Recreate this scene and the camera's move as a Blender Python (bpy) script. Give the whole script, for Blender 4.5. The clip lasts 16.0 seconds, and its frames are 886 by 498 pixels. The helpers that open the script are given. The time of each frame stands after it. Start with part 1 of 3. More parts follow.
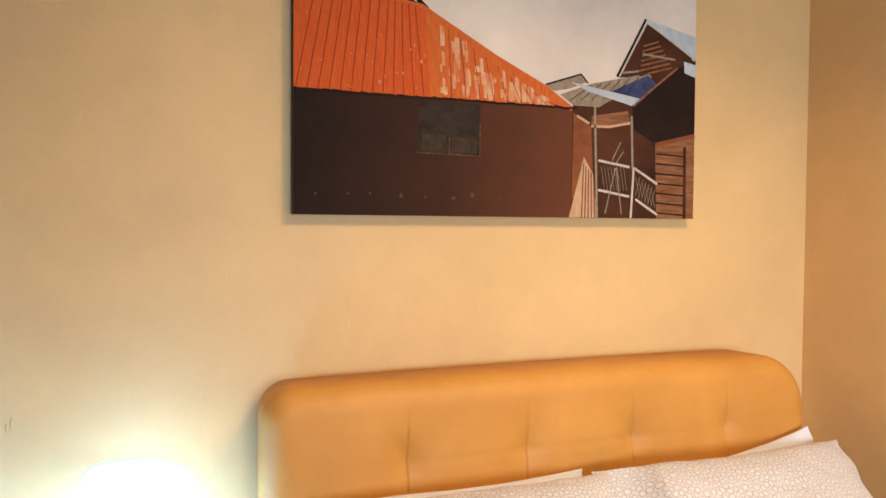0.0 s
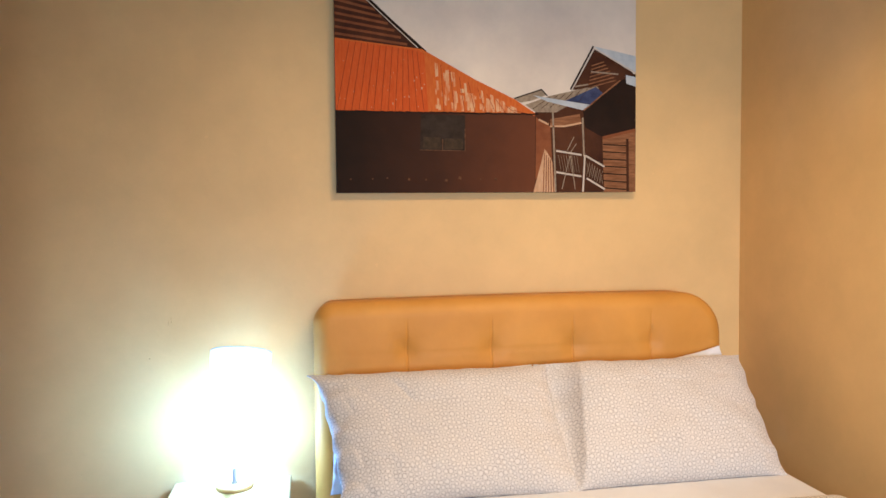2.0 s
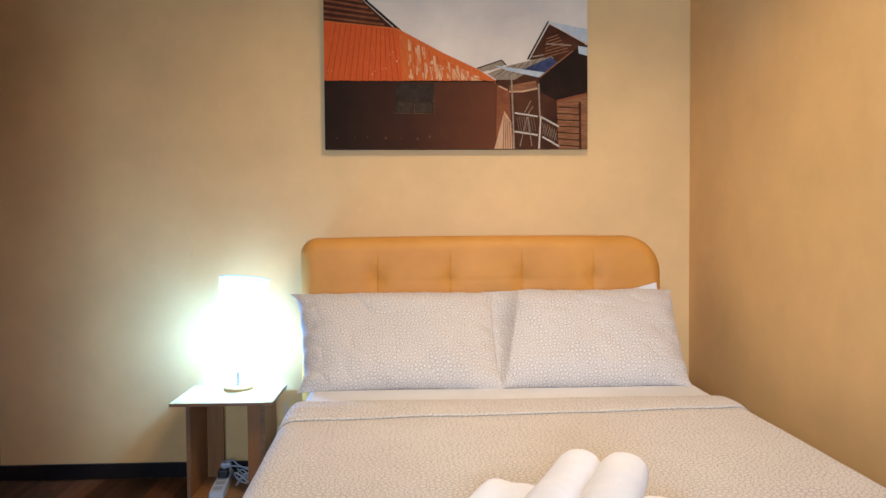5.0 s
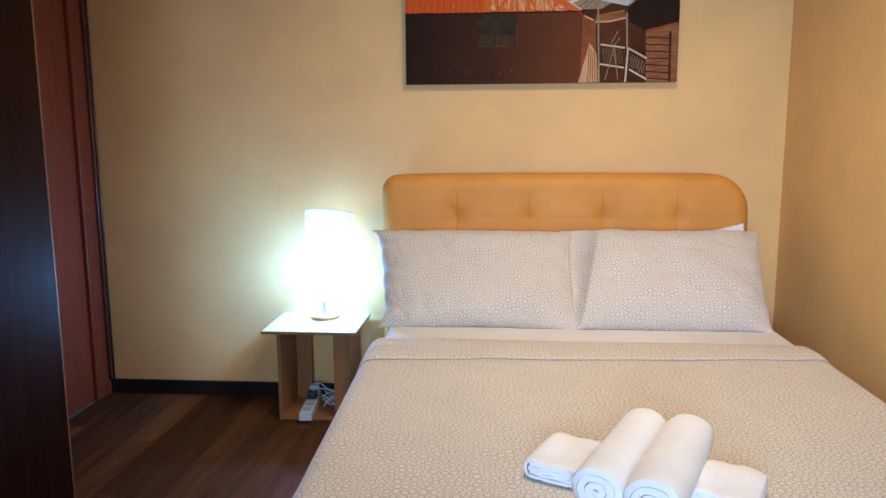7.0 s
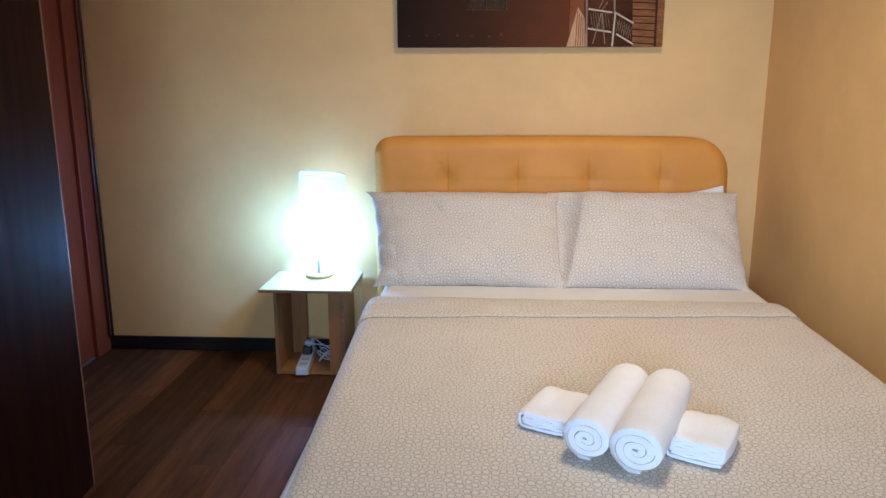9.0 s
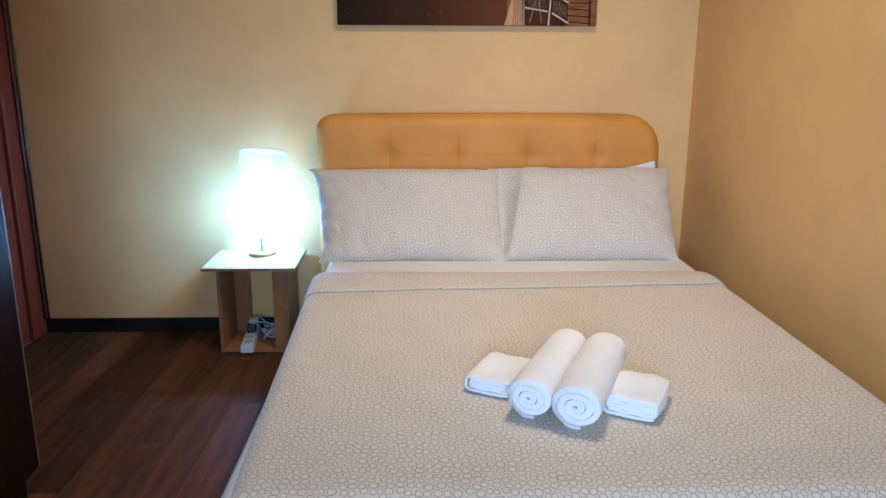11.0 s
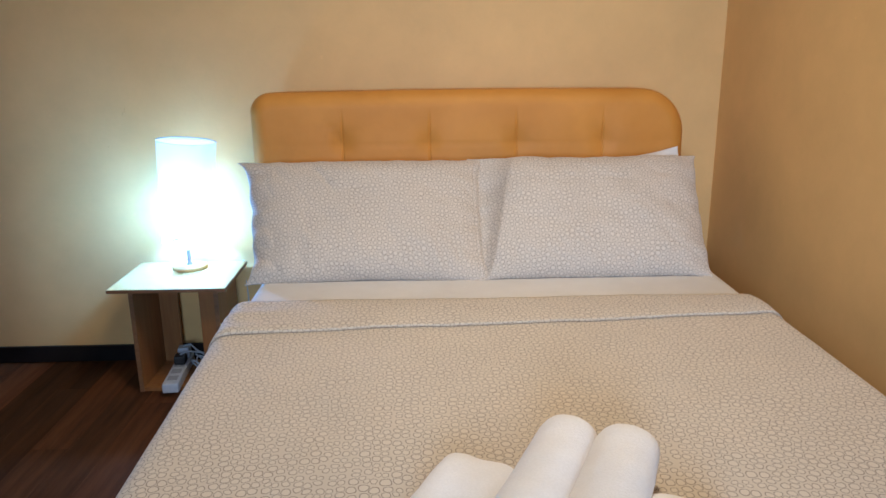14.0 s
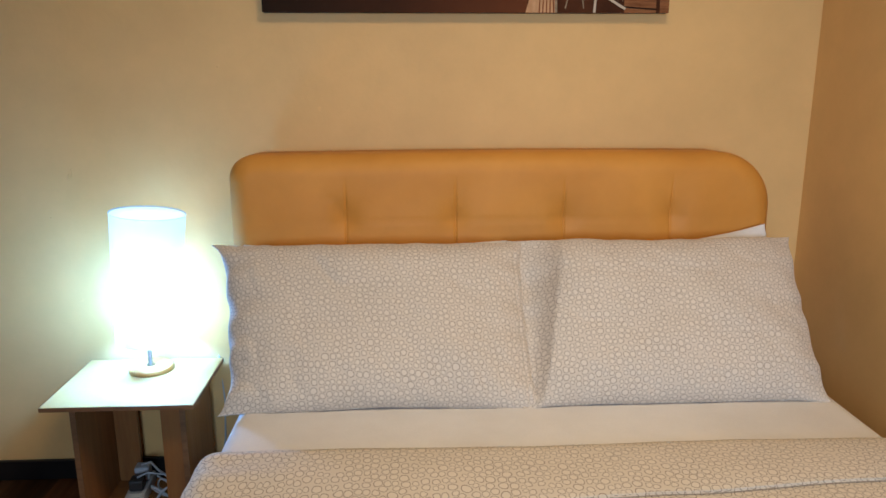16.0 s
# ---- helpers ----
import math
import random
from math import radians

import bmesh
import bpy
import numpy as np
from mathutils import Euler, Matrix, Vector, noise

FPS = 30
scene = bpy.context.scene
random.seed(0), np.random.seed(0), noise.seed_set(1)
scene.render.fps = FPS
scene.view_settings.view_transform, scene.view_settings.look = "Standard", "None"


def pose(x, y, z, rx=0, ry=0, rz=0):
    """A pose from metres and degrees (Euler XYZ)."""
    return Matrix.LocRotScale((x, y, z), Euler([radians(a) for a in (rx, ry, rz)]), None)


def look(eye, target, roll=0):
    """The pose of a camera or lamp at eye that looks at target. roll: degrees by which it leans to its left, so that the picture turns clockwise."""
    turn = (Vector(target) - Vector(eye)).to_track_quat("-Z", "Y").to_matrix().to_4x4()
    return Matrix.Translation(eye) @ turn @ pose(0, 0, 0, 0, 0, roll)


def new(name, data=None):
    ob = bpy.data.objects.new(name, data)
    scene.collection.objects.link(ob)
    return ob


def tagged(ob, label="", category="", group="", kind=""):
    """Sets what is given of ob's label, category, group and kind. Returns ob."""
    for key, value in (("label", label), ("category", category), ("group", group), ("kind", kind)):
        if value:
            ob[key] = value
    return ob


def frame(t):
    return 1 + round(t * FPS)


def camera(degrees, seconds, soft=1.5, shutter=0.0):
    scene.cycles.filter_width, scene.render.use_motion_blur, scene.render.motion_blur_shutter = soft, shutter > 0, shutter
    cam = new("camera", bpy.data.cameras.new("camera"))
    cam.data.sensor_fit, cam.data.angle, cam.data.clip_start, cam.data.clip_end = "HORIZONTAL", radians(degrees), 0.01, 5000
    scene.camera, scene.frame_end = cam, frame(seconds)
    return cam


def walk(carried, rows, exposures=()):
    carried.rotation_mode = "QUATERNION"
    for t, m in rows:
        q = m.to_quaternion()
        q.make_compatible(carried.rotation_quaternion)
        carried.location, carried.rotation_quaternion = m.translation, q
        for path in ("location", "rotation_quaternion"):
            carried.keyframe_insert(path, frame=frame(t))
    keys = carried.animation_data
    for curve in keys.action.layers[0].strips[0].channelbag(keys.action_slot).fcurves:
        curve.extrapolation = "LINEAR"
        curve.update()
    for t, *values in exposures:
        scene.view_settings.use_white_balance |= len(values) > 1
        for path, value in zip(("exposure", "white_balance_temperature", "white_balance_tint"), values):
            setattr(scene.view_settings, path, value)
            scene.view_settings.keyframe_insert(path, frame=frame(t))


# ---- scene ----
cam = camera(62.0, 16.0)
PATH = [
    (0, (-0.306, 1.164, 1.488), (0.408, 3.031, 1.424), 0.4),
    (0.5, (-0.312, 0.927, 1.487), (0.247, 2.845, 1.393), 0.3),
    (1, (-0.305, 0.621, 1.492), (0.146, 2.567, 1.382), 0.2),
    (1.5, (-0.219, 0.39, 1.45), (0.18, 2.348, 1.356), -0.3),
    (2, (-0.104, 0.16, 1.43), (0.25, 2.126, 1.335), -0.5),
    (2.5, (-0.035, -0.044, 1.352), (0.267, 1.932, 1.292), -0.5),
    (3, (-0.007, -0.172, 1.295), (0.25, 1.811, 1.25), -0.4),
    (5.3, (0.419, -0.418, 1.169), (0.449, 1.58, 1.087), -0.4),
    (5.5, (0.41, -0.425, 1.179), (0.401, 1.571, 1.043), -0.4),
    (6, (0.42, -0.45, 1.176), (0.292, 1.537, 0.989), -0.4),
    (6.5, (0.436, -0.435, 1.224), (0.277, 1.548, 1.022), -0.4),
    (7, (0.44, -0.423, 1.287), (0.28, 1.547, 0.98), -0.3),
    (7.5, (0.454, -0.439, 1.314), (0.293, 1.511, 0.901), -0.3),
    (8, (0.442, -0.466, 1.335), (0.3, 1.485, 0.915), -0.2),
    (10.5, (0.371, -0.589, 1.339), (0.361, 1.354, 0.867), 0.1),
    (11, (0.386, -0.591, 1.334), (0.443, 1.349, 0.849), 0.2),
    (11.5, (0.395, -0.561, 1.313), (0.5, 1.376, 0.826), 0.2),
    (12, (0.421, -0.474, 1.286), (0.548, 1.46, 0.793), 0.0),
    (12.5, (0.485, -0.321, 1.259), (0.623, 1.608, 0.752), -0.1),
    (13, (0.53, -0.195, 1.251), (0.663, 1.732, 0.732), -0.3),
    (13.5, (0.528, -0.053, 1.252), (0.624, 1.873, 0.722), -0.3),
    (14, (0.533, 0.108, 1.269), (0.581, 2.036, 0.738), -0.6),
    (14.5, (0.536, 0.226, 1.278), (0.578, 2.155, 0.752), -0.6),
    (15, (0.522, 0.389, 1.294), (0.571, 2.317, 0.764), -0.5),
    (15.5, (0.492, 0.563, 1.308), (0.546, 2.491, 0.78), -0.4),
    (16, (0.419, 0.71, 1.34), (0.511, 2.653, 0.875), -0.1),
]
EXPOSURES = [(0, 0.24, 7000, 15), (3, -0.06, 7000, 15), (5.5, -0.10, 6400, 13), (8, -0.28, 6200, 11), (11, -0.36, 5900, 10), (14, -0.50, 6200, 10), (16, -0.60, 7000, 10)]
walk(cam, [(t, look(eye, target, roll)) for t, eye, target, roll in PATH], EXPOSURES)

# ---- world and lights ----
world = bpy.data.worlds.new("world")
scene.world = world
world.use_nodes = True
world.node_tree.nodes["Background"].inputs[0].default_value = (0.55, 0.62, 0.75, 1)
world.node_tree.nodes["Background"].inputs[1].default_value = 0.05

XL, XR, YF, YB, ZC = -1.54, 1.70, -2.3, 3.03, 2.6      # room: left, right, front, back, ceiling


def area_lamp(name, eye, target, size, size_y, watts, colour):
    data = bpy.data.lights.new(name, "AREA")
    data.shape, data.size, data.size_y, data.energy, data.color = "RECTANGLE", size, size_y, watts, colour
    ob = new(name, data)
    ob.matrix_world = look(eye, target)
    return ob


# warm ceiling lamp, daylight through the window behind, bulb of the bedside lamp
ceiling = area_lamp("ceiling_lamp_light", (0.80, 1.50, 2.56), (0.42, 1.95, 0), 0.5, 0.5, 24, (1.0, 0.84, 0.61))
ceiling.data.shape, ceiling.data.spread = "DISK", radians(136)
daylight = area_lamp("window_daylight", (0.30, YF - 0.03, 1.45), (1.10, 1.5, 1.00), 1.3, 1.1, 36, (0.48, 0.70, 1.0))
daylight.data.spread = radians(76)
bulb = bpy.data.lights.new("bulb_light", "POINT")
bulb.energy, bulb.color, bulb.shadow_soft_size = 65, (0.14, 0.41, 1.0), 0.03
LAMP = Vector((-0.392, 2.910, 0.437))
new("bulb_light", bulb).location = LAMP + Vector((-0.018, -0.078, 0.180))

# ---- materials ----


def material(name, rough=0.6, metal=0.0, spec=0.5):
    m = bpy.data.materials.new(name)
    m.use_nodes = True
    b = m.node_tree.nodes["Principled BSDF"]
    b.inputs["Roughness"].default_value = rough
    b.inputs["Metallic"].default_value = metal
    b.inputs["Specular IOR Level"].default_value = spec
    return m, m.node_tree, b


def node(tree, kind, **values):
    n = tree.nodes.new(kind)
    for key, value in values.items():
        n.inputs[key].default_value = value
    return n


def coords(tree, scale=(1, 1, 1), kind="Object"):
    tc, mp = tree.nodes.new("ShaderNodeTexCoord"), tree.nodes.new("ShaderNodeMapping")
    tree.links.new(tc.outputs[kind], mp.inputs[0])
    mp.inputs["Scale"].default_value = scale
    return mp.outputs[0]


def ramp(tree, source, stops):
    r = tree.nodes.new("ShaderNodeValToRGB")
    tree.links.new(source, r.inputs[0])
    while len(r.color_ramp.elements) < len(stops):
        r.color_ramp.elements.new(0.5)
    for e, (at, colour) in zip(r.color_ramp.elements, stops):
        e.position, e.color = at, (*colour, 1)
    return r.outputs[0]


def noise_tex(tree, vec, scale, detail=4, rough=0.55):
    n = node(tree, "ShaderNodeTexNoise", Scale=scale, Detail=detail, Roughness=rough)
    tree.links.new(vec, n.inputs["Vector"])
    return n.outputs[0]


def blend(tree, a, b, fac, kind="MIX"):
    m = tree.nodes.new("ShaderNodeMix")
    m.data_type, m.blend_type = "RGBA", kind
    for value, slot in ((fac, 0), (a, 6), (b, 7)):
        if isinstance(value, (int, float)):
            m.inputs[slot].default_value = value
        elif isinstance(value, tuple):
            m.inputs[slot].default_value = (*value, 1)
        else:
            tree.links.new(value, m.inputs[slot])
    return m.outputs[2]


def maths(tree, op, a, b=0.0):
    m = tree.nodes.new("ShaderNodeMath")
    m.operation = op
    for value, slot in ((a, 0), (b, 1)):
        if isinstance(value, (int, float)):
            m.inputs[slot].default_value = value
        else:
            tree.links.new(value, m.inputs[slot])
    return m.outputs[0]


def bump(tree, shader, height, strength, distance):
    b = node(tree, "ShaderNodeBump", Strength=strength, Distance=distance)
    tree.links.new(height, b.inputs["Height"])
    tree.links.new(b.outputs[0], shader.inputs["Normal"])


def mottled(name, dark, light, scale=3.0, grain=60.0, rough=0.6, relief=0.15, depth=0.002, spec=0.4, metal=0.0):
    """Two scales of variation: broad mottling and fine grain with relief."""
    m, tree, b = material(name, rough, metal, spec)
    vec = coords(tree)
    broad = ramp(tree, noise_tex(tree, vec, scale), [(0.3, dark), (0.7, light)])
    fine = noise_tex(tree, vec, grain, 3)
    shade = ramp(tree, fine, [(0.25, (0.88, 0.88, 0.88)), (0.75, (1, 1, 1))])
    tree.links.new(blend(tree, broad, shade, 0.6, "MULTIPLY"), b.inputs["Base Color"])
    bump(tree, b, fine, relief, depth)
    return m


def plain(name, colour, rough=0.5, metal=0.0, spec=0.4):
    return mottled(name, tuple(c * 0.9 for c in colour), colour, 8, 90, rough, 0.08, 0.001, spec, metal)


def wood(name, dark, light, stretch=(14, 1.2, 14), rough=0.35, per_piece=False, spec=0.5, relief=0.1):
    m, tree, b = material(name, rough, 0, spec)
    vec = coords(tree, stretch)
    if per_piece:
        info = tree.nodes.new("ShaderNodeObjectInfo")
        add = tree.nodes.new("ShaderNodeVectorMath")
        mul = node(tree, "ShaderNodeMath")
        mul.operation = "MULTIPLY"
        mul.inputs[1].default_value = 47.0
        tree.links.new(info.outputs["Random"], mul.inputs[0])
        tree.links.new(vec, add.inputs[0])
        tree.links.new(mul.outputs[0], add.inputs[1])
        vec = add.outputs[0]
    grain = noise_tex(tree, vec, 3.0, 8, 0.62)
    colour = ramp(tree, grain, [(0.28, dark), (0.72, light)])
    if per_piece:
        tone = ramp(tree, info.outputs["Random"], [(0.0, (0.50, 0.52, 0.54)), (0.5, (0.80, 0.78, 0.76)), (1.0, (1.15, 1.0, 0.92))])
        colour = blend(tree, colour, tone, 1.0, "MULTIPLY")
    tree.links.new(colour, b.inputs["Base Color"])
    spread = ramp(tree, noise_tex(tree, vec, 1.3), [(0.2, (rough * 0.8,) * 3), (0.8, (rough * 1.25,) * 3)])
    tree.links.new(spread, b.inputs["Roughness"])
    bump(tree, b, grain, relief, 0.001)
    return m


def wall_paint(name, colour):
    m, tree, b = material(name, 0.55, 0, 0.3)
    vec = coords(tree)
    broad = ramp(tree, noise_tex(tree, vec, 3.2, 6, 0.65), [(0.28, tuple(c * 0.86 for c in colour)), (0.72, colour)])
    spots = noise_tex(tree, vec, 23.0, 2)
    flecks = ramp(tree, spots, [(0.77, (1, 1, 1)), (0.8, (1.06, 1.06, 1.05))])
    tree.links.new(blend(tree, broad, flecks, 1.0, "MULTIPLY"), b.inputs["Base Color"])
    trowel = noise_tex(tree, vec, 9.0, 6, 0.6)
    bump(tree, b, trowel, 0.35, 0.006)
    return m


def circles_cloth(name, ground, fill, ring, scale=40.0):
    """Cotton printed with packed rings of uneven size."""
    m, tree, b = material(name, 0.85, 0, 0.15)
    b.inputs["Sheen Weight"].default_value = 0.2
    vec = coords(tree, (1, 1, 1), "UV")
    warp = node(tree, "ShaderNodeTexNoise", Scale=30.0, Detail=1.0)
    tree.links.new(vec, warp.inputs["Vector"])
    shift = node(tree, "ShaderNodeVectorMath")
    shift.operation = "MULTIPLY_ADD"
    shift.inputs[1].default_value = (0.004, 0.004, 0)
    tree.links.new(warp.outputs["Color"], shift.inputs[0])
    tree.links.new(vec, shift.inputs[2])
    near, inner, rim = (tree.nodes.new("ShaderNodeTexVoronoi") for _ in range(3))
    for v, feature in ((near, "F1"), (inner, "N_SPHERE_RADIUS"), (rim, "DISTANCE_TO_EDGE")):
        v.voronoi_dimensions, v.feature = "2D", feature
        v.inputs["Scale"].default_value, v.inputs["Randomness"].default_value = scale, 0.66
        tree.links.new(shift.outputs[0], v.inputs["Vector"])
    reach = maths(tree, "ADD", near.outputs["Distance"], rim.outputs["Distance"])
    size = maths(tree, "ADD", maths(tree, "MULTIPLY", reach, 0.48), maths(tree, "MULTIPLY", inner.outputs["Radius"], 0.52))
    ratio = maths(tree, "DIVIDE", near.outputs["Distance"], size)
    pattern = ramp(tree, maths(tree, "MULTIPLY", ratio, 0.5), [(0.385, fill), (0.42, ring), (0.462, ring), (0.492, ground)])
    wash = ramp(tree, noise_tex(tree, vec, 5.0), [(0.3, (0.93, 0.93, 0.93)), (0.7, (1, 1, 1))])
    tree.links.new(blend(tree, pattern, wash, 1.0, "MULTIPLY"), b.inputs["Base Color"])
    weave = noise_tex(tree, vec, 420.0, 2)
    soft = noise_tex(tree, vec, 14.0, 3)
    bump(tree, b, maths(tree, "ADD", maths(tree, "MULTIPLY", weave, 0.12), soft), 0.25, 0.004)
    return m


M_WALL = wall_paint("cream_wall_paint", (0.80, 0.487, 0.197))
M_CEIL = wall_paint("white_ceiling_paint", (0.78, 0.74, 0.68))
M_PLANK = wood("dark_laminate", (0.055, 0.022, 0.010), (0.158, 0.062, 0.025), (9, 0.8, 9), 0.55, True, 0.05)
M_GAP = plain("floor_gap", (0.012, 0.008, 0.006), 0.8)
M_BASE = mottled("black_baseboard", (0.008, 0.007, 0.007), (0.018, 0.015, 0.014), 5, 80, 0.35)
M_DOOR = wood("red_brown_door", (0.140, 0.020, 0.005), (0.185, 0.029, 0.007), (9, 9, 0.7), 0.5, relief=0.05)
M_TRIM = wood("dark_door_trim", (0.05, 0.014, 0.008), (0.13, 0.035, 0.016), (20, 20, 1.0), 0.35)
M_DARK = wood("dark_glossy_wood", (0.010, 0.0035, 0.002), (0.024, 0.008, 0.004), (10, 10, 0.8), 0.44, spec=0.025, relief=0.04)
M_EDGE = wood("paler_wood_edge", (0.12, 0.06, 0.03), (0.30, 0.16, 0.09), (20, 20, 2), 0.4)
M_SPREAD = circles_cloth("ring_print_spread", (0.64, 0.55, 0.45), (0.675, 0.585, 0.485), (0.25, 0.195, 0.155), 53.0)
M_PILLOW = circles_cloth("ring_print_pillow", (0.635, 0.545, 0.465), (0.685, 0.595, 0.512), (0.27, 0.215, 0.175), 61.0)
M_SHEET = mottled("white_sheet", (0.70, 0.67, 0.66), (0.78, 0.75, 0.74), 6, 300, 0.85, 0.15, 0.002, 0.15)
M_TERRY = mottled("white_terry", (0.83, 0.80, 0.80), (0.90, 0.87, 0.87), 12, 260, 0.95, 0.4, 0.003, 0.1)
M_TOP = mottled("cream_laminate", (0.60, 0.42, 0.17), (0.66, 0.47, 0.21), 4, 200, 0.18, 0.03, 0.001, 0.5)
M_BEECH = wood("beech_board", (0.235, 0.085, 0.024), (0.35, 0.145, 0.045), (14, 14, 1.2), 0.42)
M_BANDING = wood("brown_edge_banding", (0.16, 0.07, 0.03), (0.26, 0.12, 0.05), (6, 30, 30), 0.45)
M_BASEWOOD = wood("lamp_base_wood", (0.46, 0.25, 0.08), (0.62, 0.36, 0.14), (3, 20, 20), 0.4)
M_STEEL = plain("brushed_steel", (0.62, 0.62, 0.62), 0.28, 1.0)
M_PLASTIC = plain("white_plastic", (0.56, 0.58, 0.63), 0.35)
M_BLACK = plain("black_plastic", (0.02, 0.02, 0.022), 0.4)


def leather(name, dark, light):
    m, tree, b = material(name, 0.55, 0, 0.3)
    vec = coords(tree)
    broad = ramp(tree, noise_tex(tree, vec, 5.0, 5), [(0.3, dark), (0.7, light)])
    tree.links.new(broad, b.inputs["Base Color"])
    v = node(tree, "ShaderNodeTexVoronoi", Scale=420.0)
    tree.links.new(vec, v.inputs["Vector"])
    folds = noise_tex(tree, vec, 16.0, 3)
    bump(tree, b, maths(tree, "ADD", maths(tree, "MULTIPLY", v.outputs["Distance"], 0.06), folds), 0.25, 0.004)
    return m


M_LEATHER = leather("mustard_leather", (0.56, 0.225, 0.038), (0.66, 0.278, 0.052))


def shade_fabric():
    m = bpy.data.materials.new("lamp_shade_fabric")
    m.use_nodes = True
    tree = m.node_tree
    tree.nodes.remove(tree.nodes["Principled BSDF"])
    out = tree.nodes["Material Output"]
    dif = node(tree, "ShaderNodeBsdfDiffuse", Color=(0.93, 0.88, 0.80, 1))
    tra = node(tree, "ShaderNodeBsdfTranslucent", Color=(0.93, 0.88, 0.80, 1))
    clear = node(tree, "ShaderNodeBsdfTransparent", Color=(1, 1, 1, 1))
    a, c = tree.nodes.new("ShaderNodeMixShader"), tree.nodes.new("ShaderNodeMixShader")
    a.inputs[0].default_value, c.inputs[0].default_value = 0.72, 0.52
    tree.links.new(dif.outputs[0], a.inputs[1]); tree.links.new(tra.outputs[0], a.inputs[2])
    tree.links.new(a.outputs[0], c.inputs[1]); tree.links.new(clear.outputs[0], c.inputs[2])
    tree.links.new(c.outputs[0], out.inputs[0])
    return m


M_SHADE = shade_fabric()

# ---- mesh helpers ----


def finish(bm, name, mat, smooth=True):
    mesh = bpy.data.meshes.new(name)
    bmesh.ops.recalc_face_normals(bm, faces=bm.faces)
    bm.to_mesh(mesh)
    bm.free()
    if mat:
        mesh.materials.append(mat)
    mesh.polygons.foreach_set("use_smooth", [smooth] * len(mesh.polygons))
    return mesh


def part(name, bm, mat, parent=None, label="", smooth=False):
    ob = new(name, finish(bm, name, mat, smooth))
    if parent:
        ob.parent = parent
    if label:
        ob["label"] = label
    return ob


def thing(name, label, category, group="", kind="", at=(0, 0, 0), turn=0.0):
    ob = new(name)
    ob.empty_display_size = 0.05
    ob.matrix_world = pose(*at, 0, 0, turn)
    return tagged(ob, label, category, group, kind)


def box(bm, x0, x1, y0, y1, z0, z1, bevel=0.0, segments=2):
    r = bmesh.ops.create_cube(bm, size=1.0)
    for v in r["verts"]:
        v.co = Vector(((x0 + x1) / 2 + v.co.x * (x1 - x0), (y0 + y1) / 2 + v.co.y * (y1 - y0), (z0 + z1) / 2 + v.co.z * (z1 - z0)))
    if bevel:
        edges = list({e for v in r["verts"] for e in v.link_edges})
        bmesh.ops.bevel(bm, geom=edges, offset=bevel, segments=segments, profile=0.5, affect="EDGES")
    return bm


def boxed(*dims, bevel=0.0, segments=2):
    return box(bmesh.new(), *dims, bevel=bevel, segments=segments)


def lathe(profile, n=48, bm=None, at=(0, 0, 0), close=False):
    """Turns rows of (radius, height) round the z axis."""
    bm = bm or bmesh.new()
    rings = []
    for r, z in profile:
        if r < 1e-6:
            rings.append([bm.verts.new((at[0], at[1], at[2] + z))])
        else:
            rings.append([bm.verts.new((at[0] + r * math.cos(2 * math.pi * k / n), at[1] + r * math.sin(2 * math.pi * k / n), at[2] + z)) for k in range(n)])
    pairs = list(zip(rings, rings[1:])) + ([(rings[-1], rings[0])] if close else [])
    for a, b in pairs:
        for k in range(n):
            q = [a[k % len(a)], a[(k + 1) % len(a)], b[(k + 1) % len(b)], b[k % len(b)]]
            q = list(dict.fromkeys(q))
            if len(q) > 2:
                bm.faces.new(q)
    return bm


def tube(points, radius, n=8, bm=None):
    bm = bm or bmesh.new()
    pts = [Vector(p) for p in points]
    rings = []
    for i, p in enumerate(pts):
        d = (pts[min(i + 1, len(pts) - 1)] - pts[max(i - 1, 0)]).normalized()
        side = d.cross(Vector((0.13, 0.21, 1))).normalized()
        up = side.cross(d)
        rings.append([bm.verts.new(p + radius * (math.cos(2 * math.pi * k / n) * side + math.sin(2 * math.pi * k / n) * up)) for k in range(n)])
    for a, b in zip(rings, rings[1:]):
        for k in range(n):
            bm.faces.new((a[k], a[(k + 1) % n], b[(k + 1) % n], b[k]))
    bm.faces.new(rings[0][::-1]); bm.faces.new(rings[-1])
    return bm


def sheet(bm, nu, nv, place, uv=None):
    """A grid of (nu + 1) x (nv + 1) points from place(u, v), with u and v from 0 to 1; uv gives cloth metres."""
    verts = [[bm.verts.new(place(i / nu, j / nv)) for j in range(nv + 1)] for i in range(nu + 1)]
    layer = bm.loops.layers.uv.verify() if uv else None
    for i in range(nu):
        for j in range(nv):
            f = bm.faces.new((verts[i][j], verts[i + 1][j], verts[i + 1][j + 1], verts[i][j + 1]))
            if uv:
                for loop, (a, b) in zip(f.loops, ((i, j), (i + 1, j), (i + 1, j + 1), (i, j + 1))):
                    loop[layer].uv = uv(a / nu, b / nv)
    return verts


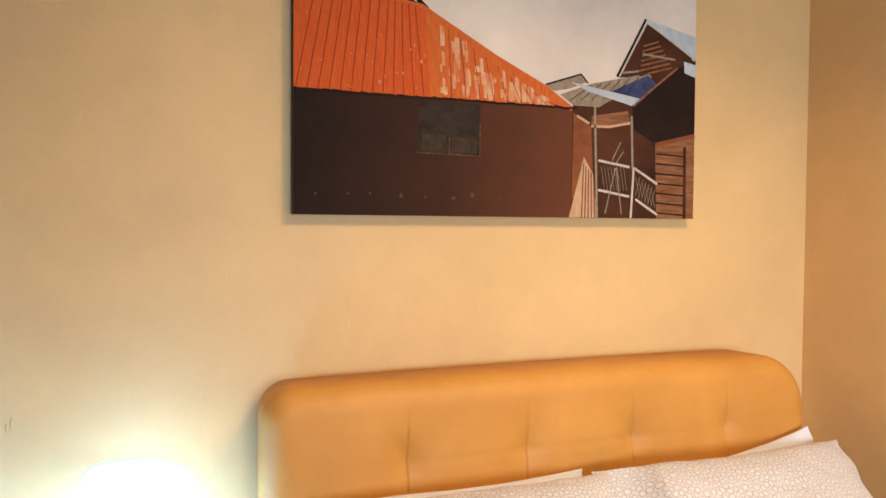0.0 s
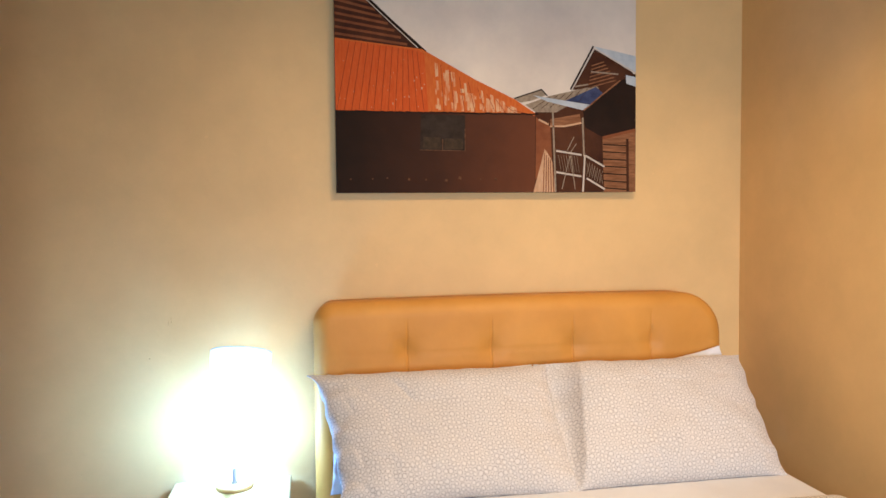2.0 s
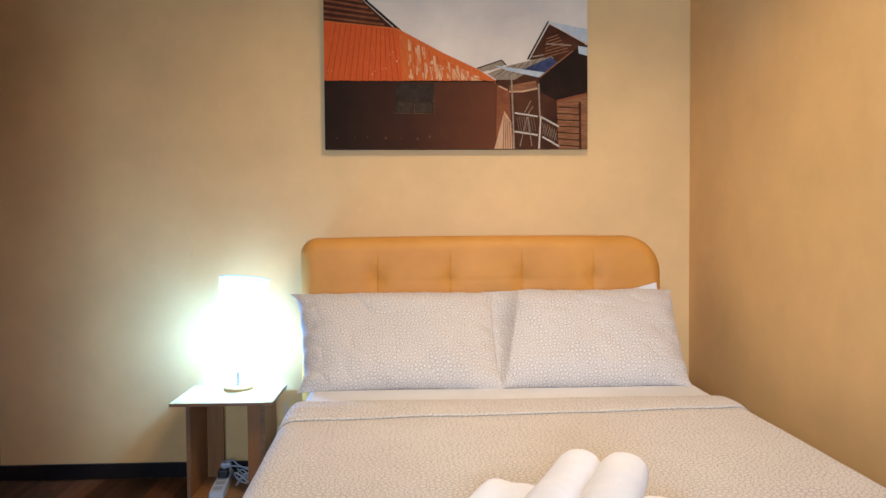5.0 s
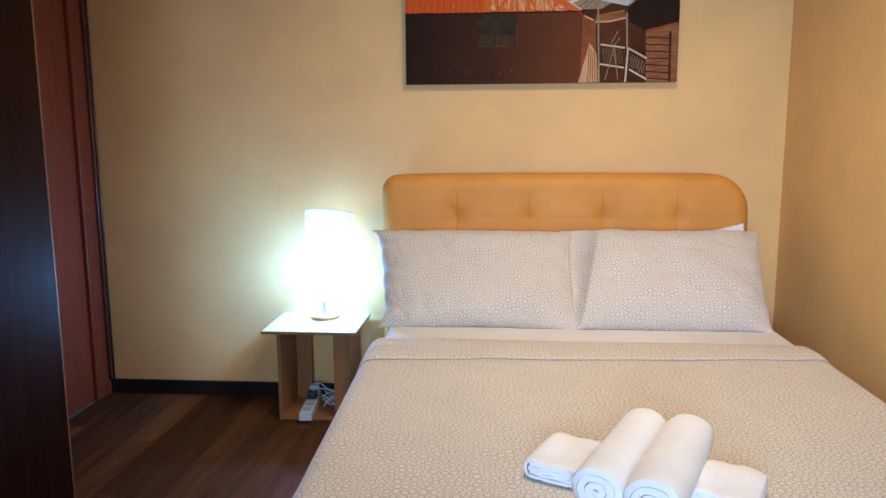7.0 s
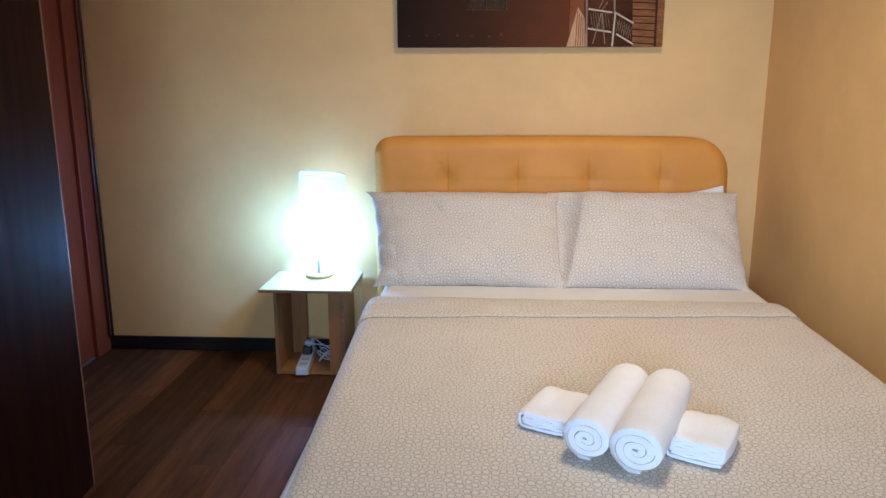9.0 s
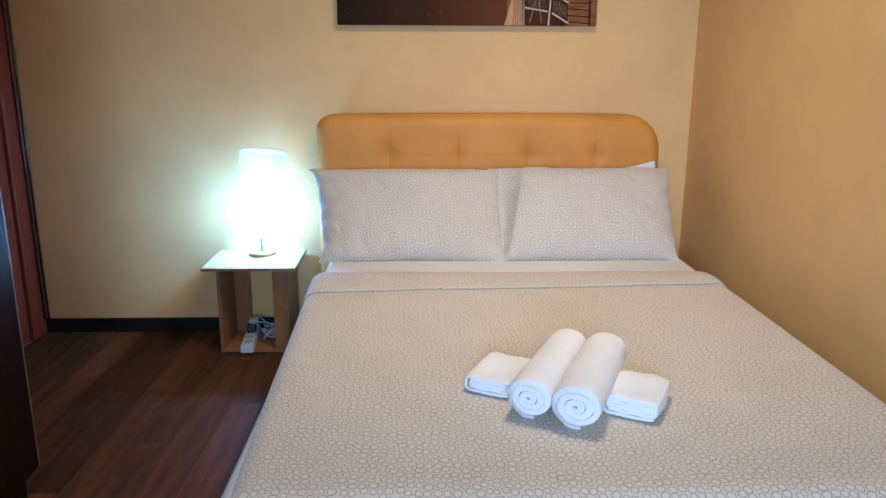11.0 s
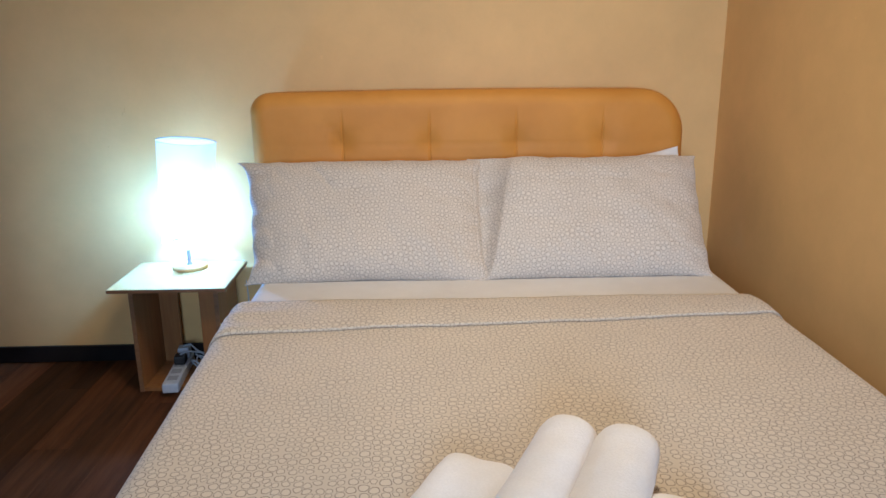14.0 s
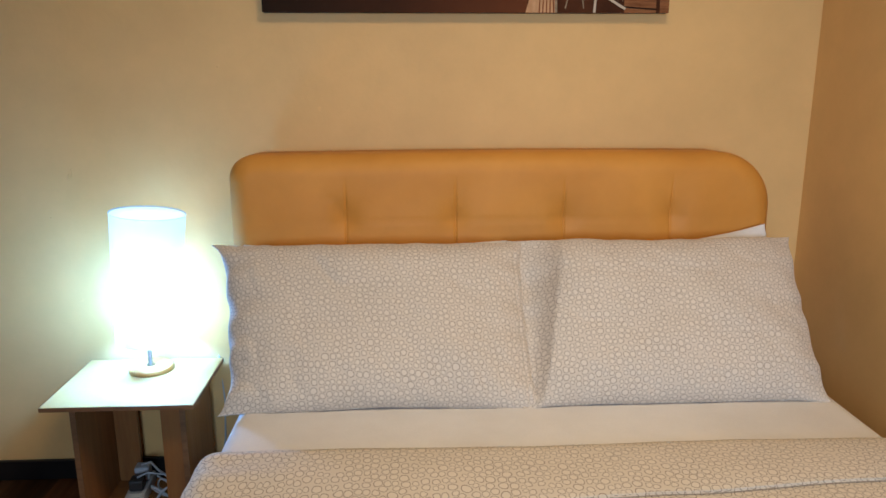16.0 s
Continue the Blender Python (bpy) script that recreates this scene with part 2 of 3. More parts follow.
def ribbon(bm, centre, thick, y0, y1, ny=10, wobble=0.0):
    """A folded cloth: a line of (x, z) points given thickness and drawn out along y."""
    pts = [Vector((p[0], p[1])) for p in centre]
    left, right = [], []
    for i, p in enumerate(pts):
        d = (pts[min(i + 1, len(pts) - 1)] - pts[max(i - 1, 0)]).normalized()
        nrm = Vector((-d.y, d.x)) * thick / 2
        left.append(p + nrm); right.append(p - nrm)
    loop = left + right[::-1]
    rows = []
    for j in range(ny + 1):
        y = y0 + (y1 - y0) * j / ny
        end = min(j, ny - j) / ny
        row = []
        for p in loop:
            jit = noise.noise(Vector((p.x * 30, y * 18, p.y * 30))) * wobble
            extra = 0.0
            if j in (0, ny):
                extra = noise.noise(Vector((p.x * 60, 3.1 + j, p.y * 60))) * wobble * 0.9
            row.append(bm.verts.new((p.x + jit, y + extra, p.y + jit)))
        rows.append(row)
    n = len(loop)
    for a, b in zip(rows, rows[1:]):
        for k in range(n):
            bm.faces.new((a[k], a[(k + 1) % n], b[(k + 1) % n], b[k]))
    h = len(left)
    for row, flip in ((rows[0], False), (rows[-1], True)):
        for k in range(h - 1):
            q = (row[k], row[k + 1], row[n - 2 - k], row[n - 1 - k])
            bm.faces.new(q if flip else q[::-1])
    return bm


# ---- room ----
tagged(part("wall_north", boxed(XL - 0.15, XR + 0.15, YB, YB + 0.15, 0, ZC), M_WALL), "cream painted plaster wall behind the bed", "wall", kind="structure")
WX0, WX1, WZ0, WZ1 = -0.35, 0.95, 0.90, 2.0          # window opening in the south wall
tagged(part("wall_east", boxed(XR, XR + 0.15, YF, YB, 0, ZC), M_WALL), "cream painted plaster wall beside the bed", "wall", kind="structure")
bm = bmesh.new()
box(bm, XL - 0.15, WX0, YF - 0.15, YF, 0, ZC)
box(bm, WX1, XR + 0.15, YF - 0.15, YF, 0, ZC)
box(bm, WX0, WX1, YF - 0.15, YF, 0, WZ0)
box(bm, WX0, WX1, YF - 0.15, YF, WZ1, ZC)
tagged(part("wall_south", bm, M_WALL), "cream painted wall with a window opening", "wall", kind="structure")
BLISTERS = [(-1.37, 0.96, 0.003, 0.004), (-1.31, 0.57, 0.0025, 0.003), (-0.95, 0.48, 0.003, 0.003), (-1.48, 0.27, 0.0035, 0.003), (-1.27, 1.21, 0.002, 0.005), (-0.62, 1.04, 0.0015, 0.016), (-0.7, 0.9, 0.003, 0.003), (-0.92, 0.48, 0.0035, 0.003), (-0.15, 1.36, 0.004, 0.003), (-0.63, 1.03, 0.002, 0.01), (-1.26, 1.21, 0.002, 0.006), (-1.29, 0.58, 0.003, 0.003)]
wall_back = bpy.data.objects["wall_north"]
for x, z, w, h in BLISTERS:
    bm = bmesh.new()
    bmesh.ops.create_uvsphere(bm, u_segments=8, v_segments=5, radius=1.0)
    for v in bm.verts:
        v.co = Vector((x + v.co.x * w * (1 + 0.3 * noise.noise(v.co * 2 + Vector((x * 9, 0, z * 7)))), YB + v.co.y * 0.0025, z + v.co.z * h))
    part("paint_blister", bm, M_WALL, wall_back, "small raised paint blister", smooth=True)
DY0, DY1, DZ = 2.08, 2.93, 2.05
bm = bmesh.new()
box(bm, XL - 0.15, XL, YF, DY0, 0, ZC)
box(bm, XL - 0.15, XL, DY1, YB, 0, ZC)
box(bm, XL - 0.15, XL, DY0, DY1, DZ, ZC)
tagged(part("wall_west", bm, M_WALL), "cream painted wall with a doorway", "wall", kind="structure")
tagged(part("ceiling", boxed(XL - 0.15, XR + 0.15, YF - 0.15, YB + 0.15, ZC, ZC + 0.1), M_CEIL), "white painted ceiling", "ceiling", kind="structure")

tagged(part("baseboard_1", boxed(XL, XR, YB - 0.014, YB, 0.004, 0.074, bevel=0.003), M_BASE), "black baseboard along the wall", "baseboard", kind="structure")
tagged(part("baseboard_2", boxed(XR - 0.014, XR, YF, YB - 0.015, 0.004, 0.074, bevel=0.003), M_BASE), "black baseboard along the wall", "baseboard", kind="structure")

door = thing("door_1", "closed red-brown wooden door with dark moulded frame", "door", kind="structure")
part("door_leaf", boxed(XL - 0.05, XL - 0.008, DY0 + 0.035, DY1 - 0.035, 0.008, DZ - 0.035, bevel=0.003), M_DOOR, door)
for y0, y1 in ((DY0 - 0.05, DY0 + 0.04), (DY1 - 0.04, YB - 0.002)):
    part("door_frame", boxed(XL - 0.06, XL + 0.012, y0, y1, 0, DZ + 0.05, bevel=0.005), M_DOOR, door)
part("door_frame", boxed(XL - 0.06, XL + 0.012, DY0 + 0.04, DY1 - 0.04, DZ - 0.04, DZ + 0.05, bevel=0.005), M_DOOR, door)
for dx, dy in ((0.020, 0.030), (0.030, 0.016)):
    part("moulding", tube([(XL + dx, YB - dy, 0.075), (XL + dx, YB - dy, DZ + 0.05)], 0.0065, 10), M_TRIM, door, "dark moulded strip", smooth=True)
hook = part("coat_hook", boxed(XL - 0.01, XL + 0.002, 2.70, 2.84, 1.955, 1.985, bevel=0.004), M_BLACK, door, "dark metal hook rail")
for y in (2.72, 2.77, 2.82):
    part("hook", tube([(XL, y, 1.965), (XL + 0.03, y, 1.945), (XL + 0.05, y, 1.95), (XL + 0.058, y, 1.975)], 0.006), M_BLACK, hook, smooth=True)

# ---- wardrobe beside the door ----
ward = thing("wardrobe", "tall dark glossy wooden wardrobe with a paler edge strip", "wardrobe", at=(-0.83, 1.55, 0), turn=4.0)
part("body", boxed(-0.60, -0.022, -1.60, 0, 0.09, 2.15, bevel=0.004), M_DARK, ward)
part("plinth", boxed(-0.59, -0.04, -1.58, -0.02, 0.0, 0.089), M_DARK, ward)
for k in range(2):
    leaf = part("door", boxed(-0.020, 0, -0.795 - 0.80 * k, -0.004 - 0.80 * k, 0.095, 2.145, bevel=0.003), M_DARK, ward)
    y = -0.72 if k == 0 else -0.88
    part("handle", tube([(0.0, y, 1.0), (0.03, y, 1.0), (0.03, y, 1.16), (0.0, y, 1.16)], 0.005), M_STEEL, leaf, "steel pull handle", smooth=True)
part("edge_strip", boxed(-0.021, 0.0005, -0.0035, 0.0015, 0.095, 2.145), M_EDGE, ward, "paler edge strip")

# ---- bed ----
bed = thing("bed", "double bed with padded mustard leather headboard", "bed")
HX0, HX1, HTOP = -0.098, 1.500, 1.110
SEAMS = [0.238, 0.556, 0.874, 1.192]
TUFT_Z = 0.925


def headboard():
    bm = bmesh.new()
    z0, rl, rr, back, core = 0.10, 0.072, 0.165, 2.985, 2.868
    cols = {round(HX0 + (HX1 - HX0) * (0.5 - 0.5 * math.cos(math.pi * k / 110)), 5) for k in range(111)}
    cols |= {round(c + d, 5) for c in SEAMS for d in (-0.012, -0.008, -0.005, -0.0025, 0, 0.0025, 0.005, 0.008, 0.012)}
    cols |= {round(HX0 + d, 5) for d in (0.002, 0.005, 0.01)} | {round(HX1 - d, 5) for d in (0.002, 0.005, 0.01)}
    cols = sorted(cols)
    rows = sorted({0.02 * k for k in range(38)} | {0.74 + 0.26 * math.sin(math.pi / 2 * k / 40) for k in range(41)})
    nx, nz = len(cols) - 1, len(rows) - 1

    def xs(u):
        return cols[round(u * nx)]

    def top(x):
        a, b = x - HX0, HX1 - x
        crown = 0.006 * math.sin(math.pi * (x - HX0) / (HX1 - HX0))
        if a < rl:
            return HTOP + crown - rl + math.sqrt(max(0, rl * rl - (rl - a) ** 2))
        if b < rr:
            return HTOP + crown - rr + math.sqrt(max(0, rr * rr - (rr - b) ** 2))
        return HTOP + crown

    def front(u, v):
        x = xs(u)
        zt = top(x)
        z = z0 + (zt - z0) * rows[round(v * nz)]
        a, b = x - HX0, HX1 - x
        e = min(a, b, max(zt - z, 0.0) if rl < a and b > rr else 9)
        for cx, r, side in ((HX0 + rl, rl, -1), (HX1 - rr, rr, 1)):
            cz = top(cx) - r
            if (x - cx) * side > 0:
                e = min(e, max(r - math.hypot(x - cx, max(z - cz, 0)), 0) if z > cz else (a if side < 0 else b))
        k = min(e / 0.058, 1.0)
        pad = 0.058 * math.sqrt(max(0.0, 1 - (1 - k) ** 2))
        lean = 0.02 * (1.1 - z)
        dip = 0.0
        for s in SEAMS:
            d = abs(x - s)
            run = min(1.0, max(0.0, (HTOP - 0.055 - z) / 0.08))
            dip += 0.0045 * math.exp(-(d / 0.003) ** 2) * run + 0.004 * math.exp(-(d / 0.05) ** 2) * run
            for tz in (TUFT_Z, TUFT_Z - 0.25):
                dip += 0.013 * math.exp(-((d / 0.030) ** 2 + ((z - tz) / 0.04) ** 2))
        dip += 0.002 * math.exp(-((z - TUFT_Z) / 0.004) ** 2) * min(1, e / 0.05)
        # a pulled crease beside the first tuft
        cx, cz = x - 0.205, z - 0.975
        along, across = cx * 0.55 - cz * 0.83, cx * 0.83 + cz * 0.55
        dip += 0.006 * math.exp(-(across / 0.006) ** 2 - (along / 0.04) ** 2)
        wob = 0.0025 * noise.noise(Vector((x * 9, z * 9, 0)))
        return Vector((x, core - pad - lean + dip + wob, z))

    f = sheet(bm, nx, nz, front)
    mid = (HX0 + HX1) / 2
    bk = sheet(bm, nx, 1, lambda u, v: Vector((mid + (xs(u) - mid) * 0.988, back, z0 + (top(xs(u)) - 0.004 - z0) * v)))
    topf, topb = [row[-1] for row in f], [row[-1] for row in bk]
    botf, botb = [row[0] for row in f], [row[0] for row in bk]
    for a, b in ((topf, topb), (botf, botb)):
        for k in range(nx):
            bm.faces.new((a[k], a[k + 1], b[k + 1], b[k]))
    for fr, bb in ((f[0], bk[0]), (f[-1], bk[-1])):
        bm.faces.new((*fr, bb[1], bb[0]))
    return bm


part("headboard", headboard(), M_LEATHER, bed, "mustard leather padded headboard with button tufts", smooth=True)
part("frame", boxed(-0.03, 1.51, 0.70, 2.80, 0.12, 0.25, bevel=0.02), M_LEATHER, bed)
for x in (0.03, 1.45):
    for y in (0.78, 2.72):
        part("leg", boxed(x - 0.03, x + 0.03, y - 0.03, y + 0.03, 0, 0.12, bevel=0.005), M_DARK, bed)

BZ = 0.548
mat_bm = boxed(-0.012, 1.505, 0.61, 2.79, 0.252, BZ - 0.004, bevel=0.05, segments=5)
mattress = thing("mattress", "mattress in a plain white fitted sheet on the bed", "mattress")
part("fitted_sheet", mat_bm, M_SHEET, mattress, "plain white fitted sheet", smooth=True)
part("border", boxed(-0.006, 1.499, 0.616, 2.784, 0.251, 0.30, bevel=0.01), M_SHEET, mattress)


def over_edge(s, lo, hi, r):
    """Where a cloth point s metres across lies: the place across and the drop, rounded over both edges."""
    if lo + r <= s <= hi - r:
        return s, 0.0
    edge, side = (lo + r, -1) if s < lo + r else (hi - r, 1)
    d = (edge - s) * -side if side > 0 else edge - s
    d = abs(s - edge)
    a = d / r
    if a < math.pi / 2:
        return edge + side * r * math.sin(a), r * (1 - math.cos(a))
    return hi * (side > 0) + lo * (side < 0) + side * 0.02 * (1 - math.exp(-(d - r * 1.57) * 6)), r + d - r * math.pi / 2


SX0, SX1, SY0 = -0.045, 1.525, 0.565


def spread_point(sx, sy, lift=0.0):
    x, dx = over_edge(sx, SX0, SX1, 0.055)
    y, dy = over_edge(sy, SY0, 9.0, 0.10)
    drop = max(dx, dy) + 0.25 * min(dx, dy)
    wave = 0.0035 * noise.noise(Vector((sx * 2.1, sy * 2.1, 0.3))) + 0.0015 * noise.noise(Vector((sx * 9, sy * 9, 4)))
    x += 0.045 * max(0.0, 2.2 - max(sy, SY0)) / 1.4 * (1 - (sx - SX0) / (SX1 - SX0))
    hang = min(drop, 0.3)
    if dx > 0.05:
        x += (0.012 * math.sin(sy * 21 + 2 * noise.noise(Vector((sy * 3, 1, 1))))) * hang / 0.3 * (1 if sx > 0.7 else -1)
    if dy > 0.10:
        y -= 0.010 * (1 + math.sin(sx * 19)) * hang / 0.3
    return Vector((x, y, BZ + 0.006 + lift + wave - drop))


def cloth(bm, u0, u1, v0, v1, nu, nv, lift=0.0, skew=None):
    def place(u, v):
        sx, sy = u0 + (u1 - u0) * u, v0 + (v1 - v0) * v
        if skew:
            sy = skew(sx, v)
        return spread_point(sx, sy, lift(sx, sy, u, v) if callable(lift) else lift)

    sheet(bm, nu, nv, place, lambda u, v: (u0 + (u1 - u0) * u, v0 + (v1 - v0) * v))
    return bm


def solid(ob, thick):
    m = ob.modifiers.new("thickness", "SOLIDIFY")
    m.thickness, m.offset = thick, -1.0
    return ob


spread = thing("bedspread", "beige cotton bedspread printed with small rings, tucked over the mattress", "bedspread")
solid(part("cover", cloth(bmesh.new(), SX0 - 0.40, SX1 + 0.40, SY0 - 0.30, 2.142, 150, 120), M_SPREAD, spread, smooth=True), 0.004)


def hem_y(sx):
    return 1.898 + 0.088 * (sx / 1.5) + 0.004 * math.sin(sx * 5) + 0.002 * math.sin(sx * 17)


def band_skew(sx, v):
    return hem_y(sx) + (2.152 + 0.004 * math.sin(sx * 7) - hem_y(sx)) * v


def band_lift(sx, sy, u, v):
    pucker = 0.003 * math.exp(-((sx - 0.02) / 0.12) ** 2) * math.sin(v * 14)
    return 0.0025 + 0.008 * math.sin(math.pi * v) ** 0.5 + pucker


solid(part("folded_band", cloth(bmesh.new(), SX0 - 0.38, SX1 + 0.38, 1.96, 2.152, 150, 14, band_lift, band_skew), M_SPREAD, spread, "turned-down upper edge of the cover", smooth=True), 0.002)
hem = [spread_point(sx, hem_y(sx) - 0.0012, 0.0022) for sx in np.linspace(SX0 - 0.3, SX1 + 0.3, 160)]
part("hem", tube(hem, 0.0007, 6), plain("hem_thread", (0.30, 0.24, 0.20), 0.9), spread, "stitched grey hem", smooth=True)

stitch_bm = bmesh.new()
for k in range(188):
    sx = SX0 - 0.05 + 0.0088 * k
    tube([spread_point(sx + d, hem_y(sx) + 0.004, 0.0058) for d in (0.0, 0.003, 0.006)], 0.0009, 5, stitch_bm)
tagged(part("stitching", stitch_bm, plain("pale_thread", (0.72, 0.67, 0.60), 0.9), spread, "pale stitches along the hem"), kind="stuff")


def pillow(name, label, width, height, thick, mat, m, seed, flare=0.0, shift=0.0, uvs=True, dent=0.0):
    bm = bmesh.new()
    nu, nv = 120, 84

    def arc(c, half):
        """How far over the swell of the case the place c (-1 to 1) lies from its middle, in metres."""
        total, last = 0.0, (0.0, thick / 2)
        for k in range(1, 41):
            q = math.sin(math.pi / 2 * k / 40) * abs(c)
            here = (q * half, thick / 2 * max(0, 1 - q ** 3.2) ** 0.55)
            total, last = total + math.dist(last, here), here
        return math.copysign(total, c)

    def spot(u):
        return math.sin(math.pi / 2 * (2 * u - 1))

    def side(sign):
        def place(u, v):
            a, b = spot(u), spot(v)
            fu, fv = max(0, 1 - abs(a) ** 3.2), max(0, 1 - abs(b) ** 3.2)
            h = thick / 2 * (fu * fv) ** 0.55
            fold_line = -0.75 + 0.13 * b
            if dent and sign > 0 and a < fold_line:
                k = (fold_line - a) / (1 + fold_line)
                h0 = thick / 2 * ((1 - abs(fold_line) ** 3.2) * fv) ** 0.55
                h = h0 * (1 - k) ** 1.8 - dent * math.sin(math.pi * k) * fv
            pull = 0.05 if a < 0 and seed < 2 else 0.022
            pinch = 1 - pull * (1 - abs(b) ** (6 if a < 0 and seed < 2 else 2)) * abs(a) ** 3
            pinch_v = 1 - 0.03 * (1 - abs(a)) * abs(b) ** 3
            edge = 1 - min(1 - abs(a), 1 - abs(b))
            w = noise.noise(Vector((a * 2.2 + seed, b * 2.2, sign))) * 0.012 * (fu * fv) ** 0.5
            w += noise.noise(Vector((a * 9 + seed, b * 3, sign))) * 0.006 * edge ** 3 * (fu * fv) ** 0.3
            ripple = (0.009 if seed < 2 and a < 0 else 0.005) * math.sin(b * 15 + seed + 2 * noise.noise(Vector((b * 3, seed, 0)))) * abs(a) ** 6 + 0.0025 * math.sin(a * 19 + seed + 3 * noise.noise(Vector((a * 3, seed, 5)))) * abs(b) ** 7
            fold = noise.noise(Vector((a * 5 + b * 3 + seed, b * 1.5 - a * 2, 7.7 * sign)))
            w -= 0.006 * max(0.0, 1 - abs(fold) / 0.16) * (fu * fv) ** 0.4 * (0.35 + 0.65 * edge)
            crease = 0.011 * math.exp(-((a + 0.28 + 0.35 * (b - 0.45)) / 0.02) ** 2 - ((b - 0.5) / 0.22) ** 2) if sign > 0 and seed < 2 else 0
            ruffle = (0.003 * math.sin(b * 15 + 2.5 * noise.noise(Vector((b * 4, seed, 2)))) * (1 - b * b) - 0.012 * abs(b) ** 14) * abs(a) ** 14 if a < 0 and seed < 2 else 0.0
            crease += 0.003 * math.exp(-((a - 0.95) / 0.008) ** 2) if sign > 0 and seed < 2 else 0
            ear = 1 + 0.022 * abs(a * b) ** 9
            pinch, pinch_v = pinch * ear, pinch_v * ear
            return Vector((a * width / 2 * pinch * (1 + flare * b) + shift * b + ruffle, b * height / 2 * pinch_v + 0.002 * math.sin(a * 5 + seed), sign * h + w + ripple - crease))
        return place

    across = [arc(spot(i / nu), width / 2) + seed for i in range(nu + 1)]
    along = [arc(spot(j / nv), height / 2) for j in range(nv + 1)]
    uv = (lambda u, v: (across[round(u * nu)], along[round(v * nv)])) if uvs else None
    sheet(bm, nu, nv, side(1), uv)
    sheet(bm, nu, nv, side(-1), uv)
    bmesh.ops.remove_doubles(bm, verts=bm.verts, dist=0.0015)
    ob = part(name, bm, mat, smooth=True)
    ob.matrix_world = m
    return tagged(ob, label, "pillow", "pillows on the bed")


pillow("pillow", "pillow in a pale ring-printed case leaning on the headboard", 0.796, 0.485, 0.15, M_PILLOW, pose(0.330, 2.537, 0.711, 43, 0, 0), 1.3, 0.05, -0.02)
pillow("pillow", "pillow in a pale ring-printed case leaning on the headboard", 0.780, 0.49, 0.16, M_PILLOW, pose(1.0855, 2.536, 0.713, 43, 0, 0), 4.7, 0.03, 0.01, dent=0.018)
pillow("pillow", "plain white pillow behind the printed one", 0.74, 0.40, 0.10, M_SHEET, pose(0.325, 2.70, 0.680, 66, 0, 0), 2.9)
pillow("pillow", "plain white pillow behind the printed one", 0.78, 0.40, 0.10, M_SHEET, pose(1.104, 2.70, 0.656, 66, -10, 0), 7.7)

# ---- towels on the bed ----
TZ = BZ + 0.010


def soft_edges(ob, width):
    m = ob.modifiers.new("soft_edges", "BEVEL")
    m.width, m.segments, m.limit_method, m.angle_limit = width, 3, "ANGLE", radians(50)
    return ob


def rolled_towel(near, far, radius):
    d = Vector((far[0] - near[0], far[1] - near[1]))
    pts, turns, n = [], 3.2, 150
    for i in range(n + 1):
        a = 2 * math.pi * turns * i / n - 1.5
        r = 0.0025 + (radius - 0.0100) * i / n
        r *= 1 + 0.07 * noise.noise(Vector((a * 1.1, radius * 100, 0))) * (1 - (i / n) ** 4)
        sq = 1 + 0.06 * math.cos(2 * a) * (1 - i / n)
        z = radius + r * math.sin(a - 1.2) / sq
        pts.append((r * math.cos(a - 1.2) * sq, max(0.0065, z - 0.005 * max(0.0, i / n - 0.9) / 0.1)))
    bm = ribbon(bmesh.new(), pts, (radius - 0.0115) / turns * 0.93, 0, d.length, 14, 0.0018)
    long = d.length
    for v in bm.verts:
        ox, oz = v.co.x, v.co.z - radius
        q = min(1.0, math.hypot(ox, oz) / radius)
        for end, way in ((0.0, 1), (long, -1)):
            near_end = max(0.0, 1 - abs(v.co.y - end) / 0.030)
            v.co.x -= ox * 0.09 * near_end ** 2 * q ** 4
            v.co.z -= oz * 0.09 * near_end ** 2 * q ** 4 if oz > 0 else 0
            v.co.y += way * 0.014 * near_end * q ** 5
        swell = 1 + 0.05 * noise.noise(Vector((v.co.y * 9, radius * 70, 2.0))) * q
        v.co.x *= swell
        v.co.z += 0.004 * q * noise.noise(Vector((v.co.x * 14, v.co.y * 11, radius * 90))) if v.co.z > 0.02 else 0
    bmesh.ops.scale(bm, vec=(1.0, 1.0, 0.83), verts=bm.verts)
    ob = soft_edges(part("rolled_towel", bm, M_TERRY, smooth=True), 0.0045)
    ob.matrix_world = pose(near[0], near[1], TZ, 0, 0, -math.degrees(math.atan2(d.x, d.y)))
    return tagged(ob, "white terry towel rolled up on the bedspread", "towel", "towels on the bed")


